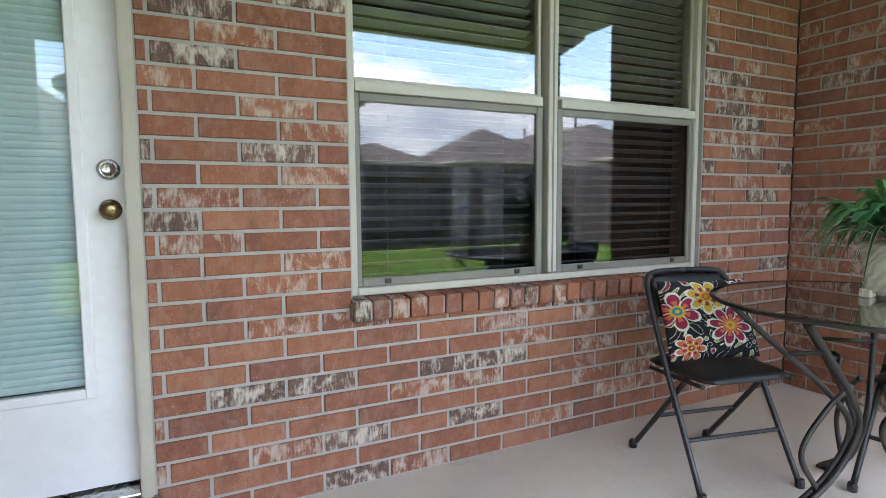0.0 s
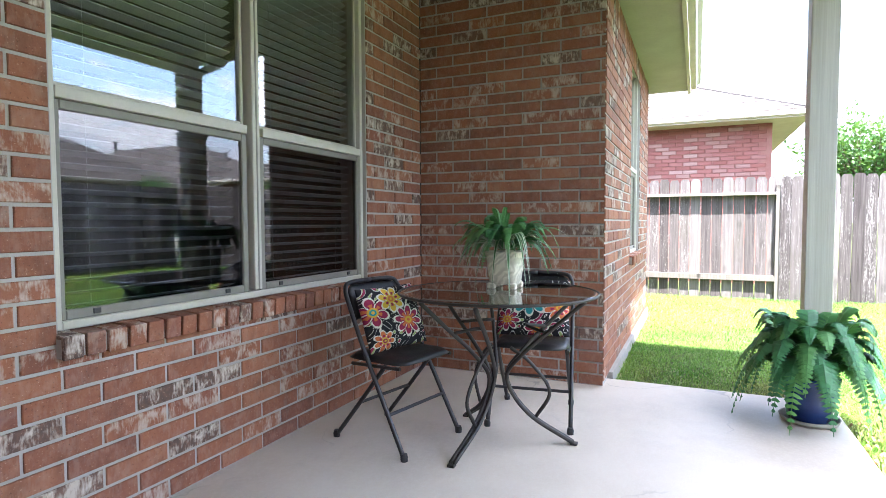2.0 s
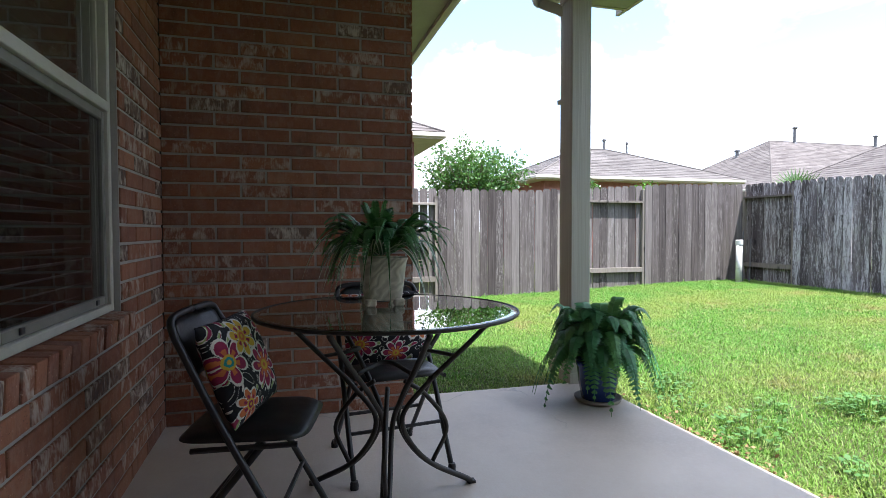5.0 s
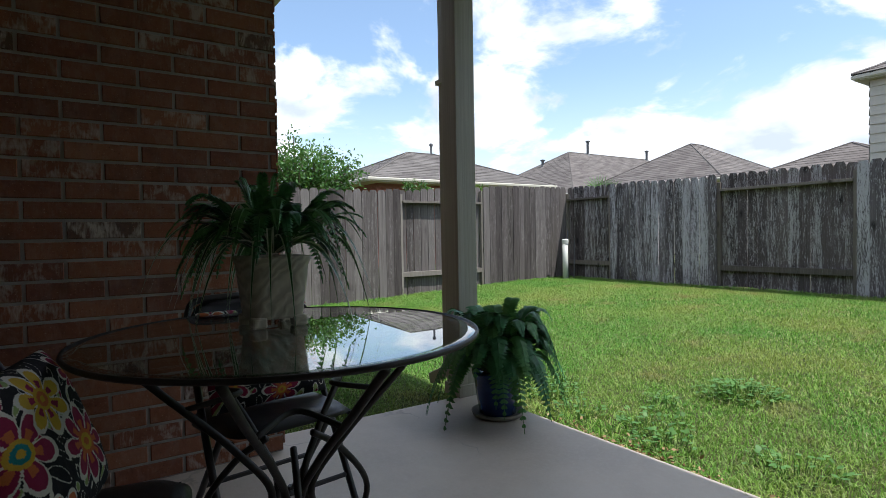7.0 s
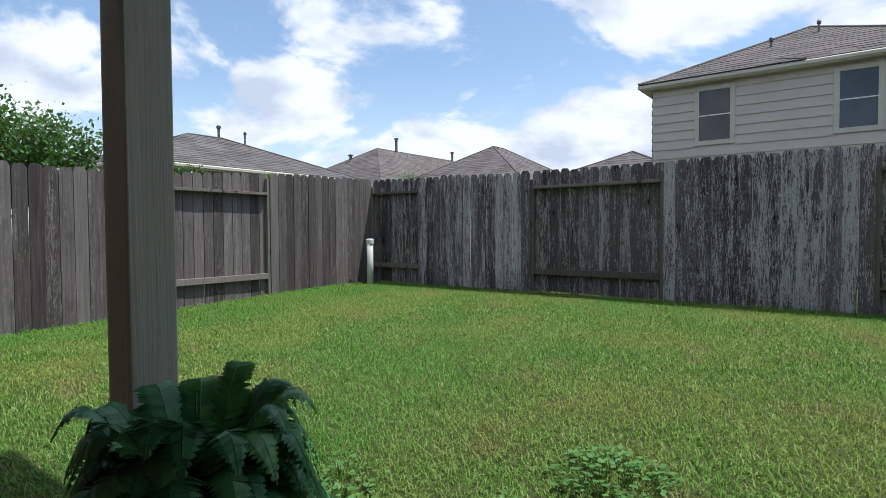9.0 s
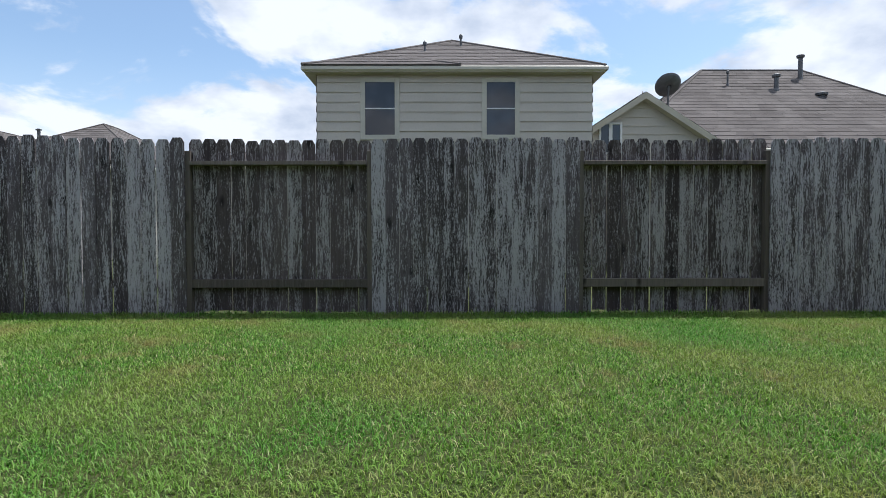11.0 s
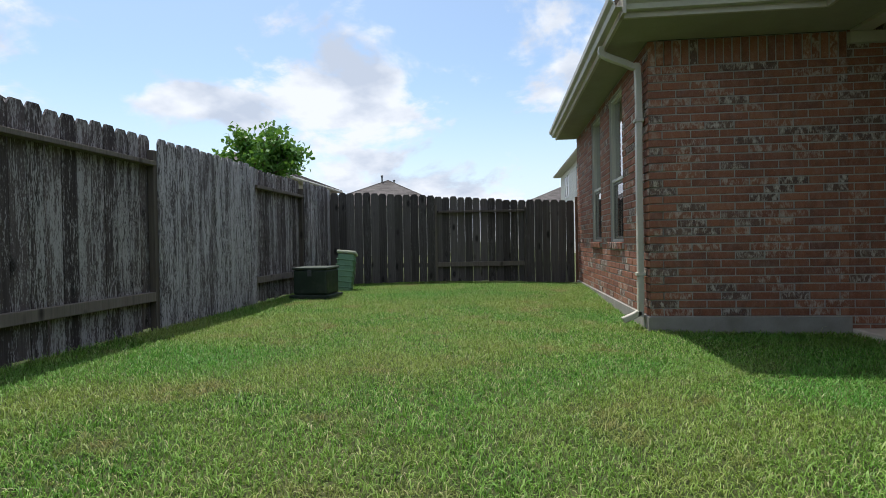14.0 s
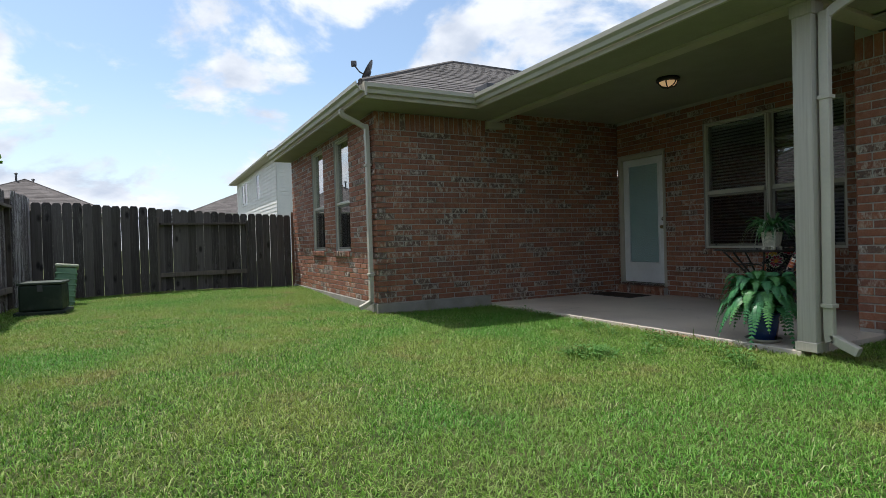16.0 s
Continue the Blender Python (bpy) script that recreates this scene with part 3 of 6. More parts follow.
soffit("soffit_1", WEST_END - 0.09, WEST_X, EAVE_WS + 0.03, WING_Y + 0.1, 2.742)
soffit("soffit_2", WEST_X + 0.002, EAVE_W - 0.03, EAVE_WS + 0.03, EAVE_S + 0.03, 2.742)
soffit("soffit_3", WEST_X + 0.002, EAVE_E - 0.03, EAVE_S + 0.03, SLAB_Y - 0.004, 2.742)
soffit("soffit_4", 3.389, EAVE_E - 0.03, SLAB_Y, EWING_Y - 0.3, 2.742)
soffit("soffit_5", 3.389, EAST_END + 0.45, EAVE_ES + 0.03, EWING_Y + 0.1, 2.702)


def fascia(name, a, b, z, out):
    """A fascia board with a K-style gutter along it, from a to b; out is the side that it faces."""
    a, b, o = Vector((*a, 0)), Vector((*b, 0)), Vector((*out, 0))
    t = thing(name, "cream painted fascia with metal rain gutter", "gutter", kind="structure")
    for nm, prof in (("fascia_board", [(-0.03, -0.03), (0, -0.03), (0, 0.14), (-0.03, 0.14)]),
                     ("gutter", [(0.003, 0.02), (0.06, 0.02), (0.075, 0.06), (0.11, 0.085), (0.115, 0.13), (0.105, 0.13), (0.10, 0.09), (0.068, 0.07), (0.055, 0.03), (0.003, 0.03)])):
        bm = bmesh.new()
        r = [[bm.verts.new(p + o * u + Vector((0, 0, z + v))) for u, v in prof] for p in (a, b)]
        n = len(prof)
        for i in range(n):
            bm.faces.new((r[0][i], r[0][(i + 1) % n], r[1][(i + 1) % n], r[1][i]))
        bm.faces.new(r[0][::-1]); bm.faces.new(r[1])
        part(nm, bm, GUTTER if nm == "gutter" else TRIM, t)
    return t


fascia("fascia_1", (WEST_END - 0.12, EAVE_WS), (EAVE_W + 0.115, EAVE_WS), 2.77, (0, -1))
fascia("fascia_2", (EAVE_W, EAVE_WS), (EAVE_W, EAVE_S), 2.77, (1, 0))
fascia("fascia_3", (EAVE_W, EAVE_S), (EAVE_E + 0.115, EAVE_S), 2.768, (0, -1))
fascia("fascia_4", (EAVE_E, EAVE_S), (EAVE_E, EAVE_ES), 2.765, (1, 0))
fascia("fascia_5", (EAVE_E, EAVE_ES), (EAST_END + 0.5, EAVE_ES), 2.70, (0, -1))


# ---- roofs: planes covered with rows of shingle tabs ----
def roof_plane(bm, eave_a, eave_b, top_a, top_b, tab=0.30, row=0.145, rng=None):
    """Shingle rows between an eave line and a top line; each tab is a thin wedge of its own."""
    ea, eb, ta, tb = (Vector(v) for v in (eave_a, eave_b, top_a, top_b))
    rng = rng or random.Random(3)
    run = max((ta - ea).length, (tb - eb).length)
    slope = ((ta + tb) / 2 - (ea + eb) / 2)
    n = ((eb - ea).cross(slope)).normalized()
    if n.z < 0:
        n = -n
    rows = max(2, int(slope.length / row))
    for i in range(rows):
        f0, f1 = i / rows, (i + 1) / rows + 0.25 / rows
        a0, b0, a1, b1 = ea.lerp(ta, f0), eb.lerp(tb, f0), ea.lerp(ta, min(f1, 1)), eb.lerp(tb, min(f1, 1))
        ln = (b0 - a0).length
        if ln < 0.05:
            continue
        cnt = max(1, int(ln / tab))
        offs = rng.random() / cnt
        cut = [0.0] + [min(max((k + offs * cnt) / cnt, 0), 1) for k in range(cnt)] + [1.0]
        for u0, u1 in zip(cut, cut[1:]):
            if u1 - u0 < 0.02 / ln:
                continue
            g = 0.004 / ln
            up = rng.uniform(0.009, 0.016)
            p = [a0.lerp(b0, u0 + g) + n * up, a0.lerp(b0, u1 - g) + n * up, a1.lerp(b1, u1 - g) + n * 0.003, a1.lerp(b1, u0 + g) + n * 0.003,
                 a0.lerp(b0, u0 + g), a0.lerp(b0, u1 - g)]
            v = [bm.verts.new(c) for c in p]
            bm.faces.new(v[:4]); bm.faces.new((v[4], v[5], v[1], v[0]))


def hip_roof(x0, x1, y0, y1, z, slope, ridge=None, rows=0.145, tab=0.3, gable=()):
    """The four planes of a hip roof over a rectangle, as one bmesh of shingles over a solid core."""
    bm = bmesh.new()
    w, d = x1 - x0, y1 - y0
    hlf = min(w, d) / 2
    zt = z + slope * hlf
    if w >= d:
        ra, rb = Vector((x0 + (0 if "w" in gable else hlf), (y0 + y1) / 2, zt)), Vector((x1 - (0 if "e" in gable else hlf), (y0 + y1) / 2, zt))
        sw, se, ne, nw = (x0, y0, z), (x1, y0, z), (x1, y1, z), (x0, y1, z)
        planes = [(sw, se, ra, rb), (ne, nw, rb, ra), (nw, sw, ra, ra), (se, ne, rb, rb)]
    else:
        ra, rb = Vector(((x0 + x1) / 2, y0 + hlf, zt)), Vector(((x0 + x1) / 2, y1 - hlf, zt))
        sw, se, ne, nw = (x0, y0, z), (x1, y0, z), (x1, y1, z), (x0, y1, z)
        planes = [(sw, se, ra, ra), (se, ne, ra, rb), (ne, nw, rb, rb), (nw, sw, rb, ra)]
    for ea, eb, ta, tb in planes:
        roof_plane(bm, ea, eb, ta, tb, tab, rows)
        vs = [bm.verts.new(Vector(c) - Vector((0, 0, 0.004))) for c in ((ea, eb, tb, ta) if (ta - tb).length > 0.01 else (ea, eb, ta))]
        bm.faces.new(vs)
    vs = [bm.verts.new(Vector(c) - Vector((0, 0, 0.006))) for c in (sw, nw, ne, se)]
    bm.faces.new(vs)
    # ridge caps
    for a, b in ((ra, rb), (ra, Vector(sw)), (rb, Vector(ne))) + (((ra, Vector(nw)), (rb, Vector(se))) if w >= d else ((ra, Vector(se)), (rb, Vector(nw)))):
        if (a - b).length > 0.2:
            tube(bm, [a + Vector((0, 0, 0.006)), b + Vector((0, 0, 0.006))], 0.035, 6)
    return bm


roof_bm = hip_roof(WEST_END - 0.14, EAVE_W + 0.02, EAVE_WS - 0.02, 9.5, 2.92, 0.5)
tagged(part("roof_west", roof_bm, SHINGLE_G), "brown-grey asphalt shingle hip roof", "roof", kind="structure")
roof_bm = bmesh.new()
roof_plane(roof_bm, (EAVE_W - 1.2, EAVE_S - 0.02, 2.91), (EAVE_E + 0.02, EAVE_S - 0.02, 2.91), (EAVE_W - 1.2, 6.0, 5.9), (EAVE_E - 5.4 + 2, 6.0, 5.9))
roof_plane(roof_bm, (EAVE_E + 0.02, EAVE_S, 2.905), (EAVE_E + 0.02, 9.0, 2.905), (EAVE_E - 3.4, 6.0, 5.9), (EAVE_E - 3.4, 9.0, 5.9))
core = [roof_bm.verts.new(c) for c in ((EAVE_W - 1.2, EAVE_S, 2.9), (EAVE_E, EAVE_S, 2.9), (EAVE_E, 9.0, 2.8), (EAVE_W - 1.2, 9.0, 2.9), (EAVE_W - 1.2, 6.0, 5.885), (EAVE_E - 3.4, 6.0, 5.885), (EAVE_E - 3.4, 9.0, 5.885))]
for f in ((0, 1, 5, 4), (1, 2, 6, 5)):
    roof_bm.faces.new([core[i] for i in f])
tagged(part("roof_porch", roof_bm, SHINGLE_G), "brown-grey asphalt shingle roof over the porch", "roof", kind="structure")
tagged(part("roof_east", hip_roof(3.45, EAST_END + 0.52, EAVE_ES - 0.02, 9.5, 2.845, 0.47), SHINGLE_G), "brown-grey asphalt shingle hip roof", "roof", kind="structure")


# ---- windows and door ----
def slat_mesh(w, name, mat, depth=0.05, tilt=62):
    bm = bmesh.new()
    c, s = math.cos(radians(tilt)), math.sin(radians(tilt))
    rows = []
    for u in (-0.5, -0.2, 0.2, 0.5):
        q = depth * u
        lift = 0.004 * (1 - (2 * u) ** 2)
        rows.append([bm.verts.new((x, q * c - lift * s, -q * s - lift * c * 0.2)) for x in (-w / 2, w / 2)])
    thick = 0.07 * depth
    back = [[bm.verts.new(v.co + Vector((0, s * thick, c * thick))) for v in r] for r in rows]
    for a, b in zip(rows, rows[1:]):
        bm.faces.new((a[0], a[1], b[1], b[0]))
    for a, b in zip(back, back[1:]):
        bm.faces.new((b[0], b[1], a[1], a[0]))
    bm.faces.new((rows[0][1], rows[0][0], back[0][0], back[0][1]))
    bm.faces.new((rows[-1][0], rows[-1][1], back[-1][1], back[-1][0]))
    return mesh_of(name, bm, mat)


def frame_ring(w, h, t, y0, y1, z0=0.0, x0=0.0):
    """A rectangular frame of bar width t, butted at its corners."""
    bm = bmesh.new()
    box(bm, x0, x0 + t, y0, y1, z0, z0 + h)
    box(bm, x0 + w - t, x0 + w, y0, y1, z0, z0 + h)
    box(bm, x0 + t, x0 + w - t, y0, y1, z0, z0 + t)
    box(bm, x0 + t, x0 + w - t, y0, y1, z0 + h - t, z0 + h)
    bmesh.ops.bevel(bm, geom=[e for e in bm.edges if abs(e.verts[0].co.y - y0) < 1e-5 and abs(e.verts[1].co.y - y0) < 1e-5], offset=min(0.004, t / 5), segments=1, affect='EDGES')
    return bm


def window(name, x0, x1, y, z0, z1, mid, units, label, blinds=True, group=""):
    """Single-hung sashes side by side; the face looks to -y. The lower sashes carry insect screens."""
    t = thing(name, label, "window", (x0, y, z0), kind="structure")
    w, h, mz = x1 - x0, z1 - z0, mid - z0
    mull = 0.042 if units > 1 else 0.0
    uw = (w - mull * (units - 1)) / units
    part("window_frame", frame_ring(w, h, 0.03, 0.03, 0.12), FRAME, t)
    slat = slat_mesh(uw - 0.07, "slat", BLIND, 0.05, 17)
    for i in range(units):
        u0 = i * (uw + mull)
        if i:
            part("mullion", boxm(u0 - mull - 0.003, u0 + 0.003, 0.022, 0.12, 0.038, h - 0.038, bevel=0.006), FRAME, t)
            part("mullion_seam", boxm(u0 - mull / 2 - 0.004, u0 - mull / 2 + 0.004, 0.0195, 0.0215, 0.038, h - 0.038), SCREENFR, t)
        part("meeting_rail", boxm(u0 + 0.0305, u0 + uw - 0.0305, 0.028, 0.075, mz - 0.02, mz + 0.02, bevel=0.004), FRAME, t)
        lo = part("lower_sash", frame_ring(uw - 0.036, mz - 0.05, 0.034, 0.045, 0.075, 0.03, u0 + 0.018), SCREENFR, t, "dark grey screened lower sash")
        part("pane", boxm(u0 + 0.045, u0 + uw - 0.045, 0.056, 0.060, 0.05, mz - 0.03), PANE_LOW, lo).visible_shadow = False
        for q in (0.17, 0.83):
            part("sash_latch", boxm(u0 + uw * q - 0.014, u0 + uw * q + 0.014, 0.038, 0.0445, 0.04, 0.06, bevel=0.003), METAL_B, lo)
        up = part("upper_sash", frame_ring(uw - 0.036, h - mz - 0.05, 0.018, 0.062, 0.09, mz + 0.02, u0 + 0.018), FRAME, t)
        part("pane", boxm(u0 + 0.03, u0 + uw - 0.03, 0.074, 0.078, mz + 0.035, h - 0.045), PANE, up).visible_shadow = False
        if blinds:
            b = part("blind", boxm(u0 + 0.055, u0 + uw - 0.055, 0.125, 0.165, h - 0.085, h - 0.045, bevel=0.004), BLIND, t, "pale closed horizontal blind")
            z = h - 0.11
            while z > 0.06:
                s = new("slat", slat)
                s.parent = b
                s.matrix_basis = pose(u0 + uw / 2, 0.145, z)
                z -= 0.0455
            for q in (0.2, 0.8):
                bm = bmesh.new()
                tube(bm, [(u0 + uw * q, 0.116, 0.06), (u0 + uw * q, 0.116, h - 0.08)], 0.0012, 4)
                part("cord", bm, BLIND, b)
    return t


window("window_1", WIN[0], WIN[1], NORTH_Y, 0.735, WIN[3], 1.53, 2, "double tan-framed window with dark screens and closed blinds")
for i, (a, b, c, d) in enumerate(WW):
    window("window_%d" % (i + 2), a, b, WING_Y, c - 0.012, d, 1.60, 1, "tall narrow tan-framed window with a dark screened lower sash", False)
window("window_4", EW[0], EW[1], EWING_Y, EW[2] - 0.012, EW[3], 1.6, 1, "tall narrow tan-framed window with a dark screened lower sash", False)
# added open-fronted boxes, painted dark in place of unlit rooms
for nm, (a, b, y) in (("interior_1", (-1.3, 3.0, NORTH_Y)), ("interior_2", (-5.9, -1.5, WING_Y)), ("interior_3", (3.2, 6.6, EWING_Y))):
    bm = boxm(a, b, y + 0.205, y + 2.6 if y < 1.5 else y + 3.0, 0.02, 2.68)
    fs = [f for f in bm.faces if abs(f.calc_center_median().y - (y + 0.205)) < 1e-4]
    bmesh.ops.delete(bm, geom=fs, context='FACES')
    tagged(part(nm, bm, DARKROOM), "added box painted dark as the unlit room behind the windows", "room", kind="structure")


def rowlock(parent, x0, x1, y, z0, z1, proud, n):
    """Bricks laid on edge side by side, sloping a little outwards: a sill or step."""
    w = (x1 - x0) / n
    me = {}
    bm = boxm(-w / 2 + 0.005, w / 2 - 0.005, -proud, 0.1, 0, z1 - z0, bevel=0.005)
    me = mesh_of("brick", bm, BRICK)
    rng = random.Random(n)
    for i in range(n):
        b = new("brick", me)
        b.parent = parent
        b.matrix_basis = pose(x0 + (i + 0.5) * w, y + rng.uniform(-0.003, 0.003), z0 + rng.uniform(-0.002, 0.002), rng.uniform(3.0, 5.0), 0, rng.uniform(-0.6, 0.6))


def sill(name, x0, x1, y, z0, z1, proud, n, label):
    ob = tagged(part(name, boxm(x0 + 0.004, x1 - 0.004, y - proud + 0.012, y + 0.1, z0 + 0.004, z1 - 0.012), MORTAR), label, "sill", kind="structure")
    rowlock(ob, x0, x1, y, z0, z1, proud, n)


sill("sill_1", 0.405, 2.315, NORTH_Y, 0.648, 0.728, 0.038, 25, "red brick rowlock sill under the patio window")
for i, (a, b, c, d) in enumerate(WW):
    sill("sill_%d" % (i + 2), a - 0.04, b + 0.04, WING_Y, c - 0.095, c - 0.016, 0.035, 11, "red brick rowlock window sill")
sill("sill_4", EW[0] - 0.04, EW[1] + 0.04, EWING_Y, EW[2] - 0.095, EW[2] - 0.016, 0.035, 12, "red brick rowlock window sill")
sill("door_step", DOOR[0] - 0.02, DOOR[1] + 0.02, NORTH_Y - 0.06, 0.0, 0.125, 0.05, 12, "brick rowlock step under the back door")


def back_door():
    x0, x1, z0, z1 = DOOR
    t = thing("door_1", "closed white back door with a full glass and mini blind", "door", (0, NORTH_Y, 0), kind="structure")
    fr = bmesh.new()
    for a, b in ((x0, x0 + 0.055), (x1 - 0.042, x1)):
        box(fr, a, b, -0.012, 0.16, z0, z1)
    box(fr, x0 + 0.055, x1 - 0.042, -0.012, 0.16, z1 - 0.06, z1)
    bmesh.ops.bevel(fr, geom=fr.edges[:], offset=0.006, segments=2, affect='EDGES')
    part("door_frame", fr, TRIM, t, "tan painted door frame")
    part("threshold", boxm(x0 + 0.04, x1 - 0.04, -0.03, 0.12, z0, z0 + 0.035, bevel=0.006), CHROME, t, "worn metal threshold")
    a, b, c, d = x0 + 0.06, x1 - 0.045, z0 + 0.045, z1 - 0.065
    gl = (a + 0.115, b - 0.132, c + 0.325, d - 0.11)
    bm = bmesh.new()
    box(bm, a, gl[0], 0.05, 0.095, c, d); box(bm, gl[1], b, 0.05, 0.095, c, d)
    box(bm, gl[0], gl[1], 0.05, 0.095, c, gl[2]); box(bm, gl[0], gl[1], 0.05, 0.095, gl[3], d)
    leaf = part("door_leaf", bm, WHITE, t, "white painted door leaf")
    part("glazing_bead", frame_ring(gl[1] - gl[0] + 0.05, gl[3] - gl[2] + 0.05, 0.032, 0.036, 0.0495, gl[2] - 0.025, gl[0] - 0.025), WHITE, leaf)
    part("pane", boxm(gl[0], gl[1], 0.06, 0.064, gl[2], gl[3]), glass_mat("door_glass", (0.88, 0.93, 0.93), 1.3), leaf).visible_shadow = False
    sm = slat_mesh(gl[1] - gl[0] - 0.01, "slat", DOORBLIND, 0.027, 68)
    z = gl[3] - 0.015
    while z > gl[2] + 0.01:
        s = new("slat", sm)
        s.parent = leaf
        s.matrix_basis = pose((gl[0] + gl[1]) / 2, 0.078, z)
        z -= 0.0235
    for nm, z, m, prof in (("door_knob", 1.077, BRASS, [(0.033, 0), (0.033, 0.006), (0.014, 0.01), (0.013, 0.028), (0.024, 0.036), (0.028, 0.048), (0.024, 0.06), (0.01, 0.066)]),
                           ("deadbolt", 1.204, CHROME, [(0.034, 0), (0.033, 0.008), (0.026, 0.016), (0.021, 0.017), (0.02, 0.012), (0.004, 0.013)])):
        bm = bmesh.new()
        lathe(bm, prof, 20)
        bmesh.ops.rotate(bm, verts=bm.verts, matrix=Matrix.Rotation(radians(90), 3, 'X'))
        bmesh.ops.translate(bm, verts=bm.verts, vec=(b - 0.042, 0.0495, z))
        part(nm, bm, m, leaf, smooth=True)


back_door()


def door_mat():
    k = NT("mat_fibre", 0.98)
    col = k.mix(k.span(k.noise(140, 3), 0.35, 0.7), (0.045, 0.032, 0.024), (0.10, 0.07, 0.05))
    k.bump(k.noise(220, 3), 1.0, 0.01)
    t = thing("door_mat", "dark brown fibre door mat lying on the patio", "mat", (-0.78, 1.48, 0), 2)
    part("pile", boxm(-0.42, 0.42, -0.22, 0.22, 0.0, 0.014, bevel=0.005), k.done(col), t)
    part("border", frame_ring(0.88, 0.48, 0.03, 0, 0.009, -0.24, -0.44), METAL_B, t).matrix_basis = pose(0, 0, 0.0085, -90)


door_mat()


def porch_lamp():
    t = thing("ceiling_lamp", "lit bronze flush ceiling lamp with amber glass", "lamp", (1.04, 0.56, CEIL_Z))
    t.matrix_basis = pose(1.04, 0.56, CEIL_Z) @ Matrix.Scale(0.8, 4)
    bm = bmesh.new()
    lathe(bm, [(0.165, -0.001), (0.175, -0.02), (0.172, -0.05), (0.15, -0.062)], 28)
    part("canopy", bm, IRON, t)
    k = NT("amber_glass", 0.3)
    k.b.inputs["Emission Color"].default_value = (1.0, 0.62, 0.3, 1)
    k.b.inputs["Emission Strength"].default_value = 0.3
    bm = bmesh.new()
    lathe(bm, [(0.13, -0.063), (0.118, -0.095), (0.085, -0.125), (0.03, -0.137)], 24)
    part("shade", bm, k.done((0.75, 0.55, 0.36)), t, "glowing amber glass shade", True)
    for i in range(6):
        a = radians(60 * i)
        bm = bmesh.new()
        tube(bm, [(0.152 * math.cos(a), 0.152 * math.sin(a), -0.045), (0.137 * math.cos(a), 0.137 * math.sin(a), -0.092), (0.095 * math.cos(a), 0.095 * math.sin(a), -0.13), (0.02 * math.cos(a), 0.02 * math.sin(a), -0.145)], 0.010, 6)
        part("strap", bm, IRON, t)
    bm = bmesh.new()
    lathe(bm, [(0.012, -0.14), (0.018, -0.15), (0.008, -0.168)], 10)
    part("finial", bm, IRON, t)


porch_lamp()


# ---- fences: dog-eared pickets, alternately in front of and behind the rails ----
def picket_mesh(w, h, mat):
    bm = bmesh.new()
    e, t = 0.026, 0.0085
    prof = [(-w / 2, 0), (w / 2, 0), (w / 2, h - e), (w / 2 - e, h), (-w / 2 + e, h), (-w / 2, h - e)]
    f = [bm.verts.new((x, -t, z)) for x, z in prof]
    b = [bm.verts.new((x, t, z)) for x, z in prof]
    bm.faces.new(f); bm.faces.new(b[::-1])
    for i in range(6):
        bm.faces.new((f[(i + 1) % 6], f[i], b[i], b[(i + 1) % 6]))
    return mesh_of("picket", bm, mat)


def fence(name, a, b, bays, top, bottom, mat, rail_mat, label, seed, gap=0.004, rec_mat=None, rec_gap=None, lift=0.0):
    """From a to b in plan; the yard lies on the right-hand side of that way, at local -y. bays: (u0, u1, recessed)."""
    a, b = Vector((*a, 0)), Vector((*b, 0))
    d = b - a
    ang = math.degrees(math.atan2(d.y, d.x))
    t = thing(name, label, "fence", (a.x, a.y, 0), ang, kind="structure")
    rng = random.Random(seed)
    at = lambda u: a + d.normalized() * u
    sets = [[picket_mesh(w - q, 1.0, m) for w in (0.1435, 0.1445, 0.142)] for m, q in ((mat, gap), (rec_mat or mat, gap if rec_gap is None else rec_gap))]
    for u0, u1, rec in bays:
        um = (u0 + u1) / 2
        zt, zb = top(*at(um).xy), bottom(*at(um).xy)
        n = max(1, round((u1 - u0) / 0.144))
        w = (u1 - u0) / n
        for i in range(n):
            u = u0 + (i + 0.5) * w
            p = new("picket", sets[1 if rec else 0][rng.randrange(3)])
            p.parent = t
            z0, z1 = bottom(*at(u).xy) + (lift + rng.uniform(-0.02, 0.03) if rec else rng.uniform(-0.015, 0.02)), top(*at(u).xy) + rng.uniform(-0.013, 0.013)
            p.matrix_basis = pose(u + rng.uniform(-0.003, 0.003), (0.075 if rec else -0.009) + rng.uniform(-0.004, 0.004), z0, 0, rng.uniform(-0.12, 0.12), rng.uniform(-1.2, 1.2)) @ Matrix.Diagonal((1, 1, z1 - z0, 1))
        for zz, hh in ((zt - 0.245, 0.04), (zb + 0.34, 0.085)):
            sag = rng.uniform(-0.008, 0.008)
            bm = boxm(u0 + 0.045, u1 - 0.045, -0.032 if rec and hh < 0.05 else 0.0, 0.062, -hh / 2, hh / 2, bevel=0.004)
            for v in bm.verts:
                v.co.z += sag * math.sin(math.pi * (v.co.x - u0) / (u1 - u0))
            r = part("rail", bm, rail_mat, t)
            r.matrix_basis = pose(0, 0.0015, zz)
        for u in (u0,):
            part("fence_post", boxm(u - 0.045, u + 0.045, 0.002, 0.064, zb - 0.3, zt - 0.12, bevel=0.005), rail_mat, t)
    return t


def south_bays():
    xs = [8.52, 7.40, 5.32, 3.457, 1.355, -0.574, -2.58, -4.334, -5.68]
    return [(8.52 - p, 8.52 - q, i % 2 == 0) for i, (p, q) in enumerate(zip(xs, xs[1:]))]


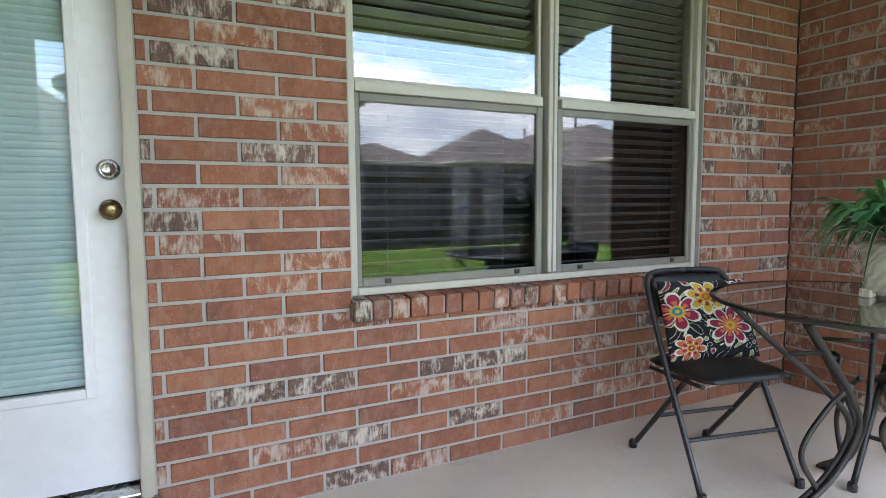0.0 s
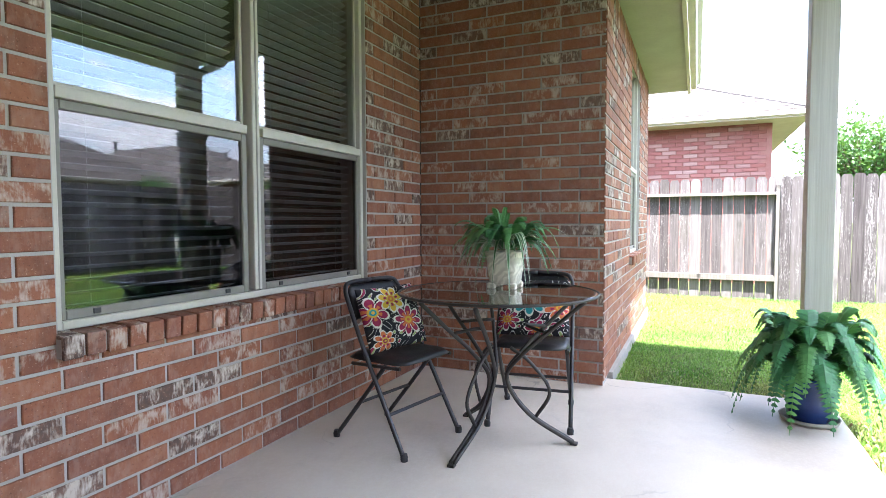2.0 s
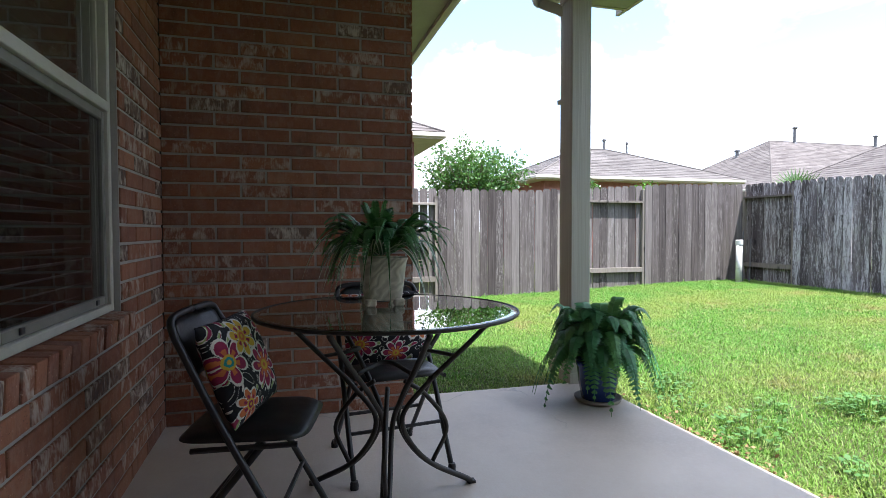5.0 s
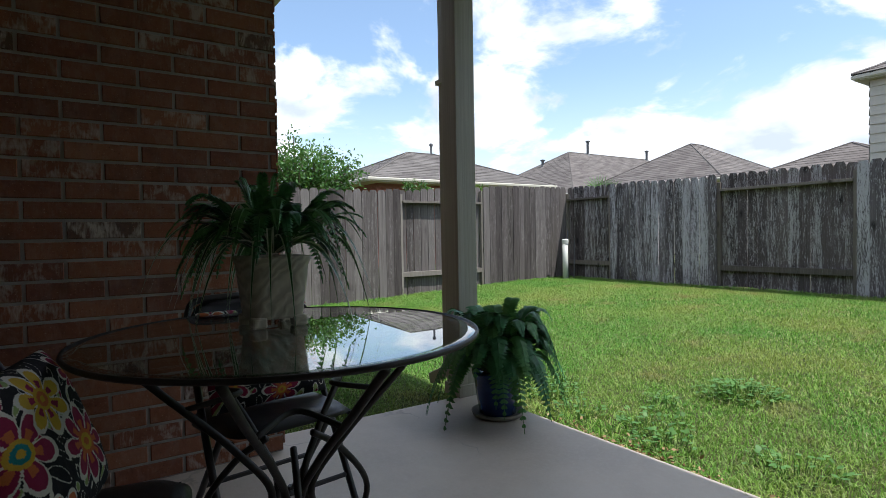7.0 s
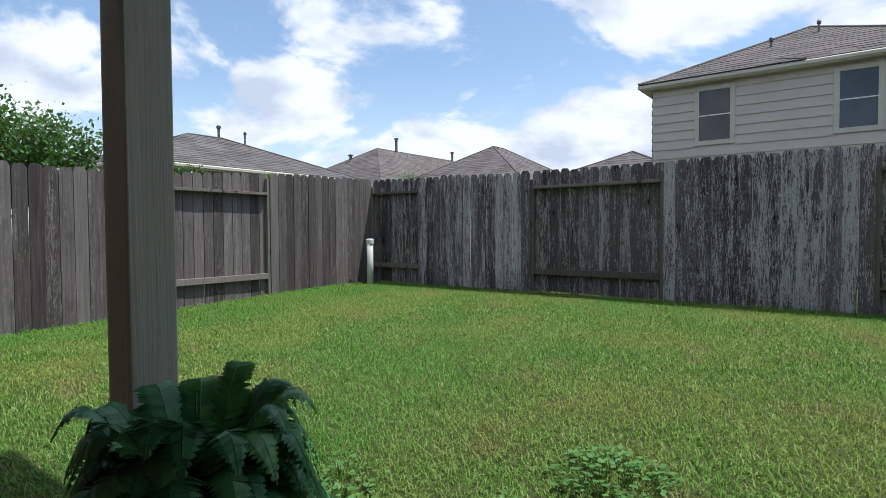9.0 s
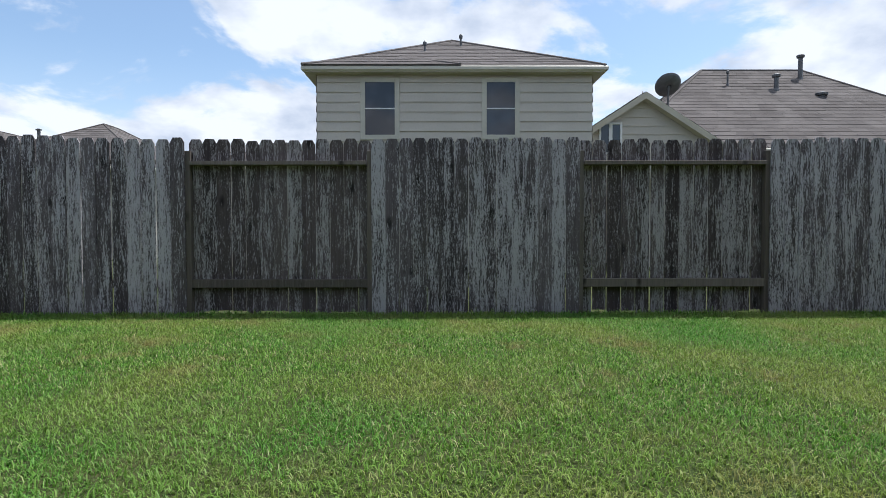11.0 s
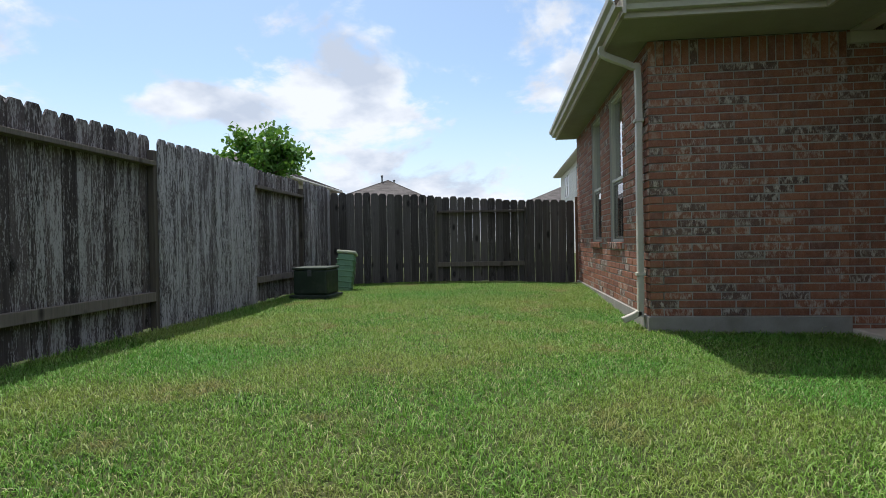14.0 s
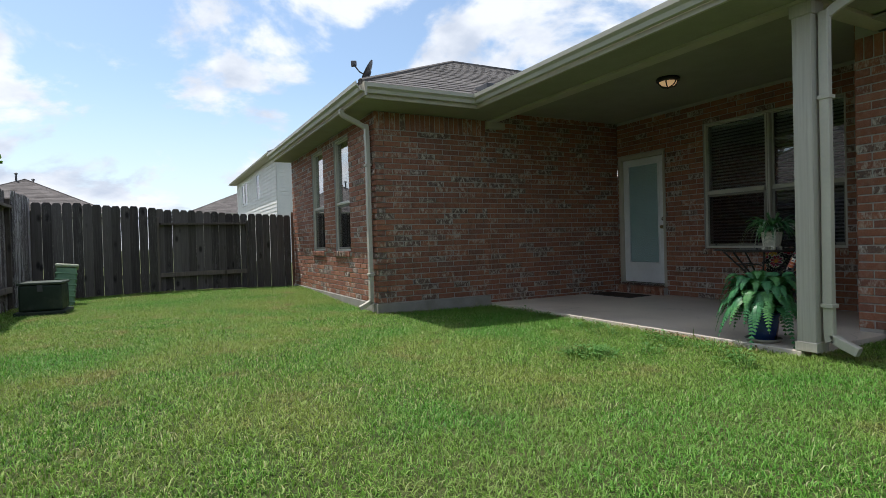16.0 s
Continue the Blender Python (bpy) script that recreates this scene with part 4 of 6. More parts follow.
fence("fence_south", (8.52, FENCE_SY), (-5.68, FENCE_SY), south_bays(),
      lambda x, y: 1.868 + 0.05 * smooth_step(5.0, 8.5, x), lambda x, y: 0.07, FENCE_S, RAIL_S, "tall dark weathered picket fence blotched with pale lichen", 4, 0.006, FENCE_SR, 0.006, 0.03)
E_YS = [3.4, 0.93, -0.97, -3.1, -4.84, -6.97]
fence("fence_east", (FENCE_EX, 3.4), (FENCE_EX, -6.97), [(3.4 - p, 3.4 - q, i % 2 == 1) for i, (p, q) in enumerate(zip(E_YS, E_YS[1:]))],
      lambda x, y: 1.735 + 0.185 * smooth_step(-2.0, -6.5, y), lambda x, y: ground_z(8.4, y) - 0.02 if y > -8 else 0, FENCE_E, RAIL_E, "sunlit silver-grey weathered wooden picket fence", 8, 0.007, None, 0.009)
fence("fence_west", (-5.66, -6.96), (-6.3, -2.5), [(0, 1.9, False), (1.9, 3.6, True), (3.6, 4.49, False)],
      lambda x, y: 1.79 - 0.19 * smooth_step(-6.9, -2.5, y), lambda x, y: ground_z(x, y) - 0.01, FENCE_W, RAIL_S, "dark brown weathered wooden picket fence", 12, 0.002, None, 0.005, 0.0)
k_gate = wood_mat("gate_wood", ((0.11, 0.05, 0.03), (0.17, 0.085, 0.055), (0.22, 0.12, 0.08)), (0.2, 0.17, 0.15), 0.2, 0.6)
g = thing("garden_gate", "red-brown stained wooden side gate beside the house", "gate", (-6.31, -2.49, 0), 90)
for i in range(6):
    part("board", boxm(i * 0.14, i * 0.14 + 0.134, 0, 0.018, 0.05, 1.66 - 0.01 * (i % 3), bevel=0.004), k_gate, g)
for z in (0.4, 1.25):
    part("brace", boxm(0.0, 0.84, -0.04, -0.001, z, z + 0.09, bevel=0.004), k_gate, g)


# ---- downspouts ----
def downspout(label, pts, loc, straps=(0.5, 2.0)):
    t = thing("downspout", label, "downspout", loc, group="rain downspouts")
    bm = bmesh.new()
    path = spline(pts, 5)
    flat_tube(bm, path, 0.036, 0.029)
    part("pipe", bm, GUTTER, t)
    for z in straps:
        part("strap", boxm(-0.045, 0.045, -0.042, 0.046, z, z + 0.03, bevel=0.003), GUTTER, t)


downspout("cream metal rain downspout on the house corner", [(-0.02, -0.34, 2.76), (-0.02, -0.32, 2.68), (0, -0.06, 2.55), (0, 0, 2.45), (0, 0, 1.4), (0, 0, 0.22), (0, -0.03, 0.13), (0, -0.17, 0.06)], (-1.40, WING_Y - 0.055, 0))
downspout("cream metal rain downspout strapped to the porch post", [(0.21, 0.12, 2.8), (0.2, 0.115, 2.73), (0.02, 0.015, 2.6), (0, 0, 2.5), (0, 0, 1.3), (0, 0, 0.2), (0.04, 0.0, 0.11), (0.2, 0.0, 0.035)], (3.43, -0.55, 0), (0.35, 1.95))


# ---- patio furniture ----
def folding_chair():
    t = thing("folding_chair", "black metal folding chair with a padded vinyl seat", "chair", group="folding chairs at the table")
    for s in (-1, 1):
        bm = bmesh.new()
        tube(bm, spline([(s * 0.218, 0.235, 0.012), (s * 0.214, 0.10, 0.26), (s * 0.21, -0.015, 0.47), (s * 0.205, -0.12, 0.68), (s * 0.195, -0.158, 0.755), (s * 0.155, -0.172, 0.79), (0, -0.176, 0.796)], 5), 0.0115, 10)
        part("back_upright", bm, METAL_B, t, smooth=True)
        bm = bmesh.new()
        tube(bm, spline([(s * 0.192, -0.235, 0.012), (s * 0.19, -0.06, 0.22), (s * 0.188, 0.10, 0.415)], 5), 0.011, 10)
        part("rear_leg", bm, METAL_B, t, smooth=True)
        for x, y in ((0.218, 0.237), (0.192, -0.237)):
            bm = bmesh.new()
            lathe(bm, [(0.017, 0), (0.018, 0.02), (0.014, 0.034)], 12, (s * x, y, 0))
            part("rubber_foot", bm, VINYL, t)
        bm = bmesh.new()
        tube(bm, [(s * 0.2, -0.11, 0.40), (s * 0.2, 0.2, 0.415)], 0.009, 8)
        part("seat_bracket", bm, METAL_B, t)
    for y, z, x in ((0.137, 0.19, 0.212), (-0.075, 0.205, 0.188)):
        bm = bmesh.new()
        tube(bm, [(-x, y, z), (x, y, z)], 0.0085, 8)
        part("stretcher", bm, METAL_B, t)
    bm = bmesh.new()
    n, m = 20, 20
    g = []
    for layer in (0, 1):
        rows = []
        for j in range(m + 1):
            row = []
            for i in range(n + 1):
                u, v = i / n * 2 - 1, j / m * 2 - 1
                q = max(0.0, 1 - (abs(u) ** 5)) * max(0.0, 1 - (abs(v) ** 5))
                # rounded-square outline
                r = (abs(u) ** 6 + abs(v) ** 6) ** (1 / 6)
                k = max(r / max(abs(u), abs(v), 1e-6), 1.0)
                x, y = u / k * 0.203, 0.03 + v / k * 0.198
                z = 0.425 + (0.03 * q ** 0.5 if layer else -0.012 * q ** 0.5) + 0.012 * (y - 0.03)
                row.append(bm.verts.new((x, y, z)))
            rows.append(row)
        for a, b in zip(rows, rows[1:]):
            for i in range(n):
                f = (a[i], a[i + 1], b[i + 1], b[i])
                bm.faces.new(f if layer else f[::-1])
    bmesh.ops.remove_doubles(bm, verts=bm.verts, dist=0.0005)
    part("seat", bm, VINYL, t, "black padded vinyl seat", True)
    bm = bmesh.new()
    n = 14
    for layer in (-1, 1):
        rows = []
        for j in range(9):
            v = j / 8
            z = 0.615 + 0.172 * v
            hw = 0.197 - 0.012 * v - 0.05 * max(0, (v - 0.75) / 0.25) ** 2
            row = []
            for i in range(n + 1):
                u = i / n * 2 - 1
                puff = 0.013 * (1 - abs(u) ** 6) * (1 - (2 * v - 1) ** 6)
                row.append(bm.verts.new((u * hw, -0.088 - 0.085 * v - 0.022 * (1 - u * u) + layer * (0.002 + puff), z)))
            rows.append(row)
        for a, b in zip(rows, rows[1:]):
            for i in range(n):
                f = (a[i], a[i + 1], b[i + 1], b[i])
                bm.faces.new(f if layer < 0 else f[::-1])
    bmesh.ops.remove_doubles(bm, verts=bm.verts, dist=0.0045)
    part("backrest", bm, VINYL, t, "black padded vinyl backrest", True)
    return t


chair_a = folding_chair()
chair_b = copy_thing(chair_a, pose(2.335, 0.931, 0, 0, 0, 98.1))
chair_a.matrix_basis = pose(1.759, 1.496, 0, 0, 0, 168.1)


def fabric(name, c):
    return plain_mat(name, c, tuple(v * 0.85 for v in c), 0.9, 30, 260, 0.3)


CLOTH = [fabric("cloth_" + n, c) for n, c in (("black", (0.016, 0.015, 0.02)), ("white", (0.74, 0.70, 0.63)), ("magenta", (0.30, 0.025, 0.08)), ("yellow", (0.66, 0.42, 0.05)),
                                               ("orange", (0.62, 0.17, 0.06)), ("teal", (0.03, 0.27, 0.30)), ("green", (0.33, 0.42, 0.16)))]


def flower_colour(u, v, flowers):
    """The print of the cushion: petalled flowers with white outlines, leaves and dots on black."""
    for cx, cy, r, n, ph, petal, core in flowers:
        dx, dy = u - cx, v - cy
        q, a = math.hypot(dx, dy) / r, math.atan2(dy, dx) + ph
        if q < 0.2:
            return core if q > 0.09 else 3 if core != 3 else 4
        if q < 0.3:
            return 3 if core != 3 else 4
        edge = 0.36 + 0.64 * abs(math.cos(a * n / 2)) ** 0.55
        if q < edge:
            k = abs(math.cos(a * n / 2))
            if q > edge - 0.13 or k < 0.25:
                return 1
            return petal if q > 0.52 or k < 0.8 else (4 if petal == 2 else 2)
    s = math.sin(9.0 * u + 4.0 * math.sin(5 * v)) * math.sin(8.0 * v + 3.0 * math.cos(6 * u))
    if 0.52 < s < 0.68:
        return 1
    if s >= 0.68:
        return 6 if math.sin(23 * u - 17 * v) > 0 else 2
    if -0.62 < s < -0.52:
        return 1
    return 0


def cushion(loc, rx, rz, size, flowers, label):
    t = thing("cushion", label, "cushion", loc, group="flowered cushions")
    t.matrix_basis = pose(*loc, 0, 0, rz) @ pose(0, 0, 0, rx)
    bm = bmesh.new()
    n = 140
    for layer in (1, -1):
        rows = []
        for j in range(n + 1):
            row = []
            for i in range(n + 1):
                u, v = i / n * 2 - 1, j / n * 2 - 1
                h = max(0.0, (1 - u ** 4) * (1 - v ** 4)) ** 0.6
                pinch = 1 - 0.07 * (1 - abs(u * v)) * (abs(u) ** 6 + abs(v) ** 6) / 2
                wr = 0.004 * noise.noise(Vector((u * 3, v * 3, layer * 4.0)))
                row.append(bm.verts.new((u * size[0] / 2 * pinch, layer * -(0.052 * h + wr * h), (v * pinch + 1) * size[1] / 2)))
            rows.append(row)
        for j in range(n):
            for i in range(n):
                a, b = rows[j], rows[j + 1]
                f = bm.faces.new((a[i], a[i + 1], b[i + 1], b[i]) if layer > 0 else (b[i], b[i + 1], a[i + 1], a[i]))
                f.smooth = True
                f.material_index = flower_colour((i + 0.5) / n * 2 - 1, (j + 0.5) / n * 2 - 1, flowers)
    bmesh.ops.remove_doubles(bm, verts=bm.verts, dist=0.0004)
    ob = part("cover", bm, None, t)
    for m in CLOTH:
        ob.data.materials.append(m)
    bm = bmesh.new()
    w, h = size[0] / 2, size[1]
    tube(bm, [(-w * 0.97, 0, 0.01), (-w * 0.9, 0, h * 0.25), (-w * 0.9, 0, h * 0.75), (-w * 0.97, 0, h * 0.99), (-w * 0.5, 0, h * 0.955), (w * 0.5, 0, h * 0.955), (w * 0.97, 0, h * 0.99), (w * 0.9, 0, h * 0.75), (w * 0.9, 0, h * 0.25), (w * 0.97, 0, h * 0.01)], 0.004, 6)
    part("piping", bm, CLOTH[0], t)


FL_A = [(0.28, -0.22, 0.52, 8, 0.2, 2, 3), (-0.12, 0.52, 0.46, 7, 0.7, 3, 4), (-0.78, 0.18, 0.5, 6, 0.4, 2, 5), (-0.62, -0.72, 0.34, 7, 0.1, 4, 2), (0.82, 0.66, 0.36, 7, 0.3, 2, 3)]
FL_B = [(-0.12, 0.22, 0.62, 9, 0.15, 5, 3), (0.72, -0.05, 0.5, 8, 0.5, 4, 3), (-0.72, -0.5, 0.4, 8, 0.1, 2, 4), (0.1, -0.82, 0.36, 7, 0.6, 2, 3), (-0.82, 0.72, 0.34, 6, 0.2, 4, 2)]


def seat_cushion(chair, x, y, z, tilt, yaw, flowers, label):
    m = chair.matrix_basis @ pose(x, y, z)
    cushion(tuple(m.translation), tilt, math.degrees(m.to_euler().z) + 180 + yaw, (0.40, 0.325), flowers, label)


seat_cushion(chair_a, 0.005, 0.035, 0.46, -21, -4, FL_A, "square cushion with magenta and yellow flowers on a black chair")
seat_cushion(chair_b, 0.0, 0.04, 0.46, -22, 3, FL_B, "square cushion with teal and orange flowers on a black chair")


def glass_table():
    t = thing("round_table", "round glass table on wrought-iron scroll legs", "table", (1.9, 1.0, 0))
    t.matrix_basis = pose(1.9, 1.0, 0) @ Matrix.Diagonal((0.955, 0.955, 1.003, 1))
    bm = bmesh.new()
    lathe(bm, [(0.48, 0.742), (0.505, 0.742), (0.510, 0.747), (0.505, 0.752), (0.48, 0.752)], 72)
    part("tabletop", bm, TABLEGLASS, t, "clear tinted glass tabletop", True)
    bm = bmesh.new()
    ring = [(0.509 * math.cos(2 * math.pi * i / 72), 0.509 * math.sin(2 * math.pi * i / 72), 0.747) for i in range(73)]
    tube(bm, ring, 0.0065, 6, False)
    part("rim", bm, IRON, t, "dark rounded glass rim", True)
    ring = [(0.40 * math.cos(2 * math.pi * i / 48), 0.40 * math.sin(2 * math.pi * i / 48), 0.731) for i in range(49)]
    bm = bmesh.new()
    tube(bm, ring, 0.007, 6, False)
    part("support_ring", bm, IRON, t)
    for i, az in enumerate((166.5, 286, 46)):
        a = radians(az)
        c, s = math.cos(a), math.sin(a)

        def p(r, z, side=0.0):
            return (c * r - s * side, s * r + c * side, z)
        bm = bmesh.new()
        for sd in (-1, 1):
            tube(bm, spline([p(0.43, 0.727, sd * 0.16), p(0.29, 0.60, sd * 0.115), p(0.13, 0.45, sd * 0.055), p(0.05, 0.32, sd * 0.016), p(0.16, 0.15, sd * 0.012), p(0.39, 0.012, sd * 0.010)], 7), 0.0105, 8)
        leg = part("leg", bm, IRON, t, "curved wrought-iron leg", True)
        bm = bmesh.new()
        tube(bm, spline([p(0.25, 0.565, -0.1), p(0.15, 0.585, 0.0), p(0.25, 0.565, 0.1)], 6), 0.008, 8)
        tube(bm, spline([p(0.20, 0.128, 0), p(0.27, 0.26, 0.0), p(0.17, 0.40, 0.0), p(0.07, 0.47, 0.0)], 7), 0.0095, 8)
        part("scroll", bm, IRON, leg, smooth=True)
        part("foot_pad", boxm(-0.018, 0.018, -0.018, 0.018, 0, 0.012, bevel=0.003), IRON, leg).matrix_basis = Matrix.Translation(p(0.395, 0))


glass_table()


# ---- plants ----
def leaf_mat(name, a, b, gloss=0.45, thin=0.25):
    k = NT(name, gloss, 0.0, 0.4)
    rnd = k.geo.outputs["Random Per Island"]
    col = k.mix(rnd, a, b)
    col = k.mix(k.span(k.noise(35, 3), 0.4, 0.75, 0.0, 0.4), col, tuple(v * 0.6 for v in a))
    k.put(k.b.inputs["Base Color"], col)
    tr = k.n("BsdfTranslucent", Color=k.mix(0.35, col, (0.25, 0.4, 0.04)))
    mx = k.n("MixShader")
    out = [n for n in k.t.nodes if n.type == 'OUTPUT_MATERIAL'][0]
    mx.inputs[0].default_value = thin
    k.t.links.new(k.b.outputs[0], mx.inputs[1]); k.t.links.new(tr.outputs[0], mx.inputs[2]); k.t.links.new(mx.outputs[0], out.inputs[0])
    return k.m


FERN = leaf_mat("fern_leaf", (0.035, 0.14, 0.055), (0.075, 0.25, 0.095), 0.4, 0.15)
FERN_L = leaf_mat("fern_leaf_light", (0.06, 0.19, 0.055), (0.13, 0.33, 0.105), 0.4, 0.15)
SPIDER = leaf_mat("striped_leaf_green", (0.02, 0.085, 0.03), (0.04, 0.13, 0.045), 0.35, 0.15)
SPIDER_W = leaf_mat("striped_leaf_white", (0.55, 0.62, 0.45), (0.65, 0.70, 0.55), 0.35, 0.15)
BROAD = leaf_mat("tree_leaf", (0.035, 0.105, 0.022), (0.085, 0.20, 0.04), 0.4, 0.25)
BROAD_L = leaf_mat("tree_leaf_light", (0.06, 0.17, 0.02), (0.14, 0.30, 0.05), 0.4, 0.3)
WEED = leaf_mat("weed_leaf", (0.06, 0.17, 0.03), (0.12, 0.27, 0.06), 0.5, 0.25)
BARK = plain_mat("bark", (0.13, 0.10, 0.075), (0.20, 0.165, 0.125), 0.95, 9, 60, 0.6)
SOIL = plain_mat("soil", (0.05, 0.035, 0.025), (0.08, 0.06, 0.04), 0.98, 20, 90, 0.6)


def frond(bm, base, az, length, rise, droop, width, n, rng, leaflet=0.016):
    """An arching fern frond: a rib and pairs of leaflets, each a small folded blade."""
    c, s = math.cos(az), math.sin(az)
    pts = []
    for i in range(n + 1):
        t = i / n
        r = length * (t - 0.18 * t * t)
        z = rise * math.sin(min(t * 1.9, math.pi) * 0.9) - droop * t ** 2.4
        pts.append(Vector(base) + Vector((c * r, s * r, z)))
    side = Vector((-s, c, 0))
    tube(bm, pts[::2] + ([pts[-1]] if n % 2 else []), 0.0018, 4, False)
    for i in range(1, n):
        t = i / n
        d = (pts[i + 1] - pts[i - 1]).normalized()
        up = d.cross(side).normalized()
        if up.z < 0:
            up = -up
        w = width * (math.sin(math.pi * min(1, t * 0.86 + 0.14)) ** 0.7)
        for sg in (-1, 1):
            a = pts[i]
            o = side * sg * w + d * w * 0.35 - up * w * (0.25 + rng.uniform(-0.1, 0.15))
            h = d * leaflet * 0.5
            v = [bm.verts.new(q) for q in (a - h, a + o * 0.55 - h * 0.9 + up * 0.003, a + o, a + o * 0.55 + h * 1.1 + up * 0.003, a + h)]
            bm.faces.new(v)


def blade_leaf(bm, bw, base, az, length, rise, droop, width, rng, twist=0.0):
    """A long arching striped leaf: green middle in bm, pale margins in bw."""
    c, s = math.cos(az), math.sin(az)
    n = 12
    prev = None
    for i in range(n + 1):
        t = i / n
        r = length * (t - 0.22 * t * t)
        z = rise * math.sin(t * 2.4) - droop * t ** 2.2
        p = Vector(base) + Vector((c * r, s * r, z))
        a = az + math.pi / 2 + twist * t
        sd = Vector((math.cos(a), math.sin(a), 0.25 * math.sin(3 * t)))
        w = width * (0.55 + 0.45 * math.sin(math.pi * min(t + 0.2, 1))) * (1 - t ** 3)
        row = [p - sd * w, p - sd * w * 0.55 - Vector((0, 0, 0.15 * w)), p + sd * w * 0.55 - Vector((0, 0, 0.15 * w)), p + sd * w]
        if prev:
            for k, target in ((0, bw), (1, bm), (2, bw)):
                target.faces.new([target.verts.new(q) for q in (prev[k], prev[k + 1], row[k + 1], row[k])])
        prev = row


def table_plant():
    t = thing("potted_plant", "mixed fern and striped spider plant in an embossed cream planter", "plant", (2.03, 1.0, 0.755))
    k = NT("cream_planter", 0.6)
    ring = k.n("TexWave", Vector=k.scaled(12), Scale=1.0, Distortion=12.0, Detail=2.0)
    ring.wave_type = 'RINGS'
    col = k.mix(k.span(ring.outputs["Fac"], 0.2, 0.8), (0.50, 0.47, 0.36), (0.66, 0.62, 0.49))
    col = k.mix(k.span(k.noise(8, 4), 0.45, 0.7, 0.0, 0.5), col, (0.47, 0.45, 0.35))
    k.bump(ring.outputs["Fac"], 0.4, 0.005)
    mat = k.done(col)
    bm = bmesh.new()
    prof = [(0.068, 0.022), (0.073, 0.03), (0.084, 0.12), (0.088, 0.165), (0.096, 0.185), (0.094, 0.19), (0.086, 0.185), (0.08, 0.165)]
    rings = []
    for r, z in prof:
        rg = []
        for j in range(48):
            a = 2 * math.pi * j / 48
            q = (abs(math.cos(a)) ** 5 + abs(math.sin(a)) ** 5) ** (-1 / 5)
            rg.append(bm.verts.new((r * q * math.cos(a) * 0.98, r * q * math.sin(a) * 0.98, z)))
        rings.append(rg)
    for a, b in zip(rings, rings[1:]):
        for j in range(48):
            bm.faces.new((a[j], a[(j + 1) % 48], b[(j + 1) % 48], b[j]))
    bm.faces.new(rings[0][::-1]); bm.faces.new(rings[-1])
    pot = part("planter", bm, mat, t, "cream embossed ceramic planter", True)
    for sx in (-1, 1):
        for sy in (-1, 1):
            part("planter_foot", boxm(sx * 0.055 - 0.02, sx * 0.055 + 0.02, sy * 0.055 - 0.02, sy * 0.055 + 0.02, 0, 0.03, bevel=0.006), mat, pot)
    rng = random.Random(21)
    for i in range(60):
        az = rng.uniform(0, 2 * math.pi)
        fb = bmesh.new()
        frond(fb, (0.03 * math.cos(az), 0.03 * math.sin(az), 0.2), az, rng.uniform(0.18, 0.31), rng.uniform(0.10, 0.22), rng.uniform(0.04, 0.24), rng.uniform(0.024, 0.034), 30, rng, 0.0105)
        part("frond", fb, FERN if i % 2 else FERN_L, t)
    for i in range(8):
        fb = bmesh.new()
        frond(fb, (0.0, 0.02, 0.2), rng.uniform(0, 2 * math.pi), rng.uniform(0.05, 0.1), rng.uniform(0.16, 0.22), 0.0, 0.02, 26, rng, 0.010)
        part("frond", fb, FERN_L, t)
    for i in range(34):
        az = rng.uniform(0, 2 * math.pi)
        gb, wb = bmesh.new(), bmesh.new()
        blade_leaf(gb, wb, (0.03 * math.cos(az), 0.03 * math.sin(az), 0.2), az, rng.uniform(0.22, 0.44), rng.uniform(0.07, 0.18), rng.uniform(0.08, 0.36), rng.uniform(0.010, 0.016), rng, rng.uniform(-0.6, 0.6))
        leaf = part("leaf", gb, SPIDER, t)
        part("leaf_margin", wb, SPIDER_W, leaf)


table_plant()


def floor_fern():
    t = thing("potted_fern", "large green fern in a cobalt blue glazed pot on a saucer", "plant", (2.85, -0.47, 0))
    blue = plain_mat("cobalt_glaze", (0.012, 0.03, 0.13), (0.02, 0.05, 0.19), 0.18, 12, 60, 0.05, 0.0, 0.6)
    clay = plain_mat("saucer_clay", (0.34, 0.31, 0.26), (0.27, 0.25, 0.21), 0.8, 14, 80, 0.2)
    bm = bmesh.new()
    lathe(bm, [(0.095, 0), (0.135, 0.006), (0.145, 0.03), (0.138, 0.03), (0.128, 0.012)], 36)
    part("saucer", bm, clay, t, "pale clay saucer", True)
    bm = bmesh.new()
    lathe(bm, [(0.085, 0.013), (0.10, 0.02), (0.118, 0.12), (0.128, 0.215), (0.14, 0.235), (0.14, 0.255), (0.13, 0.258), (0.122, 0.235)], 36)
    part("pot", bm, blue, t, "cobalt blue glazed pot", True)
    bm = bmesh.new()
    lathe(bm, [(0.121, 0.225), (0.06, 0.24), (0.01, 0.245)], 20)
    part("soil", bm, SOIL, t)
    rng = random.Random(5)
    for i in range(84):
        az = i * 2.39996 + rng.uniform(-0.25, 0.25)
        up = (i / 84) ** 0.9
        fb = bmesh.new()
        frond(fb, (0.05 * math.cos(az), 0.05 * math.sin(az), 0.24), az, rng.uniform(0.36, 0.46) * (1 - 0.34 * up), 0.2 + 0.26 * up + rng.uniform(0, 0.05), rng.uniform(0.38, 0.56) * (1 - 0.62 * up), rng.uniform(0.056, 0.072), 30, rng, 0.018)
        part("frond", fb, FERN if i % 3 else FERN_L, t)


floor_fern()


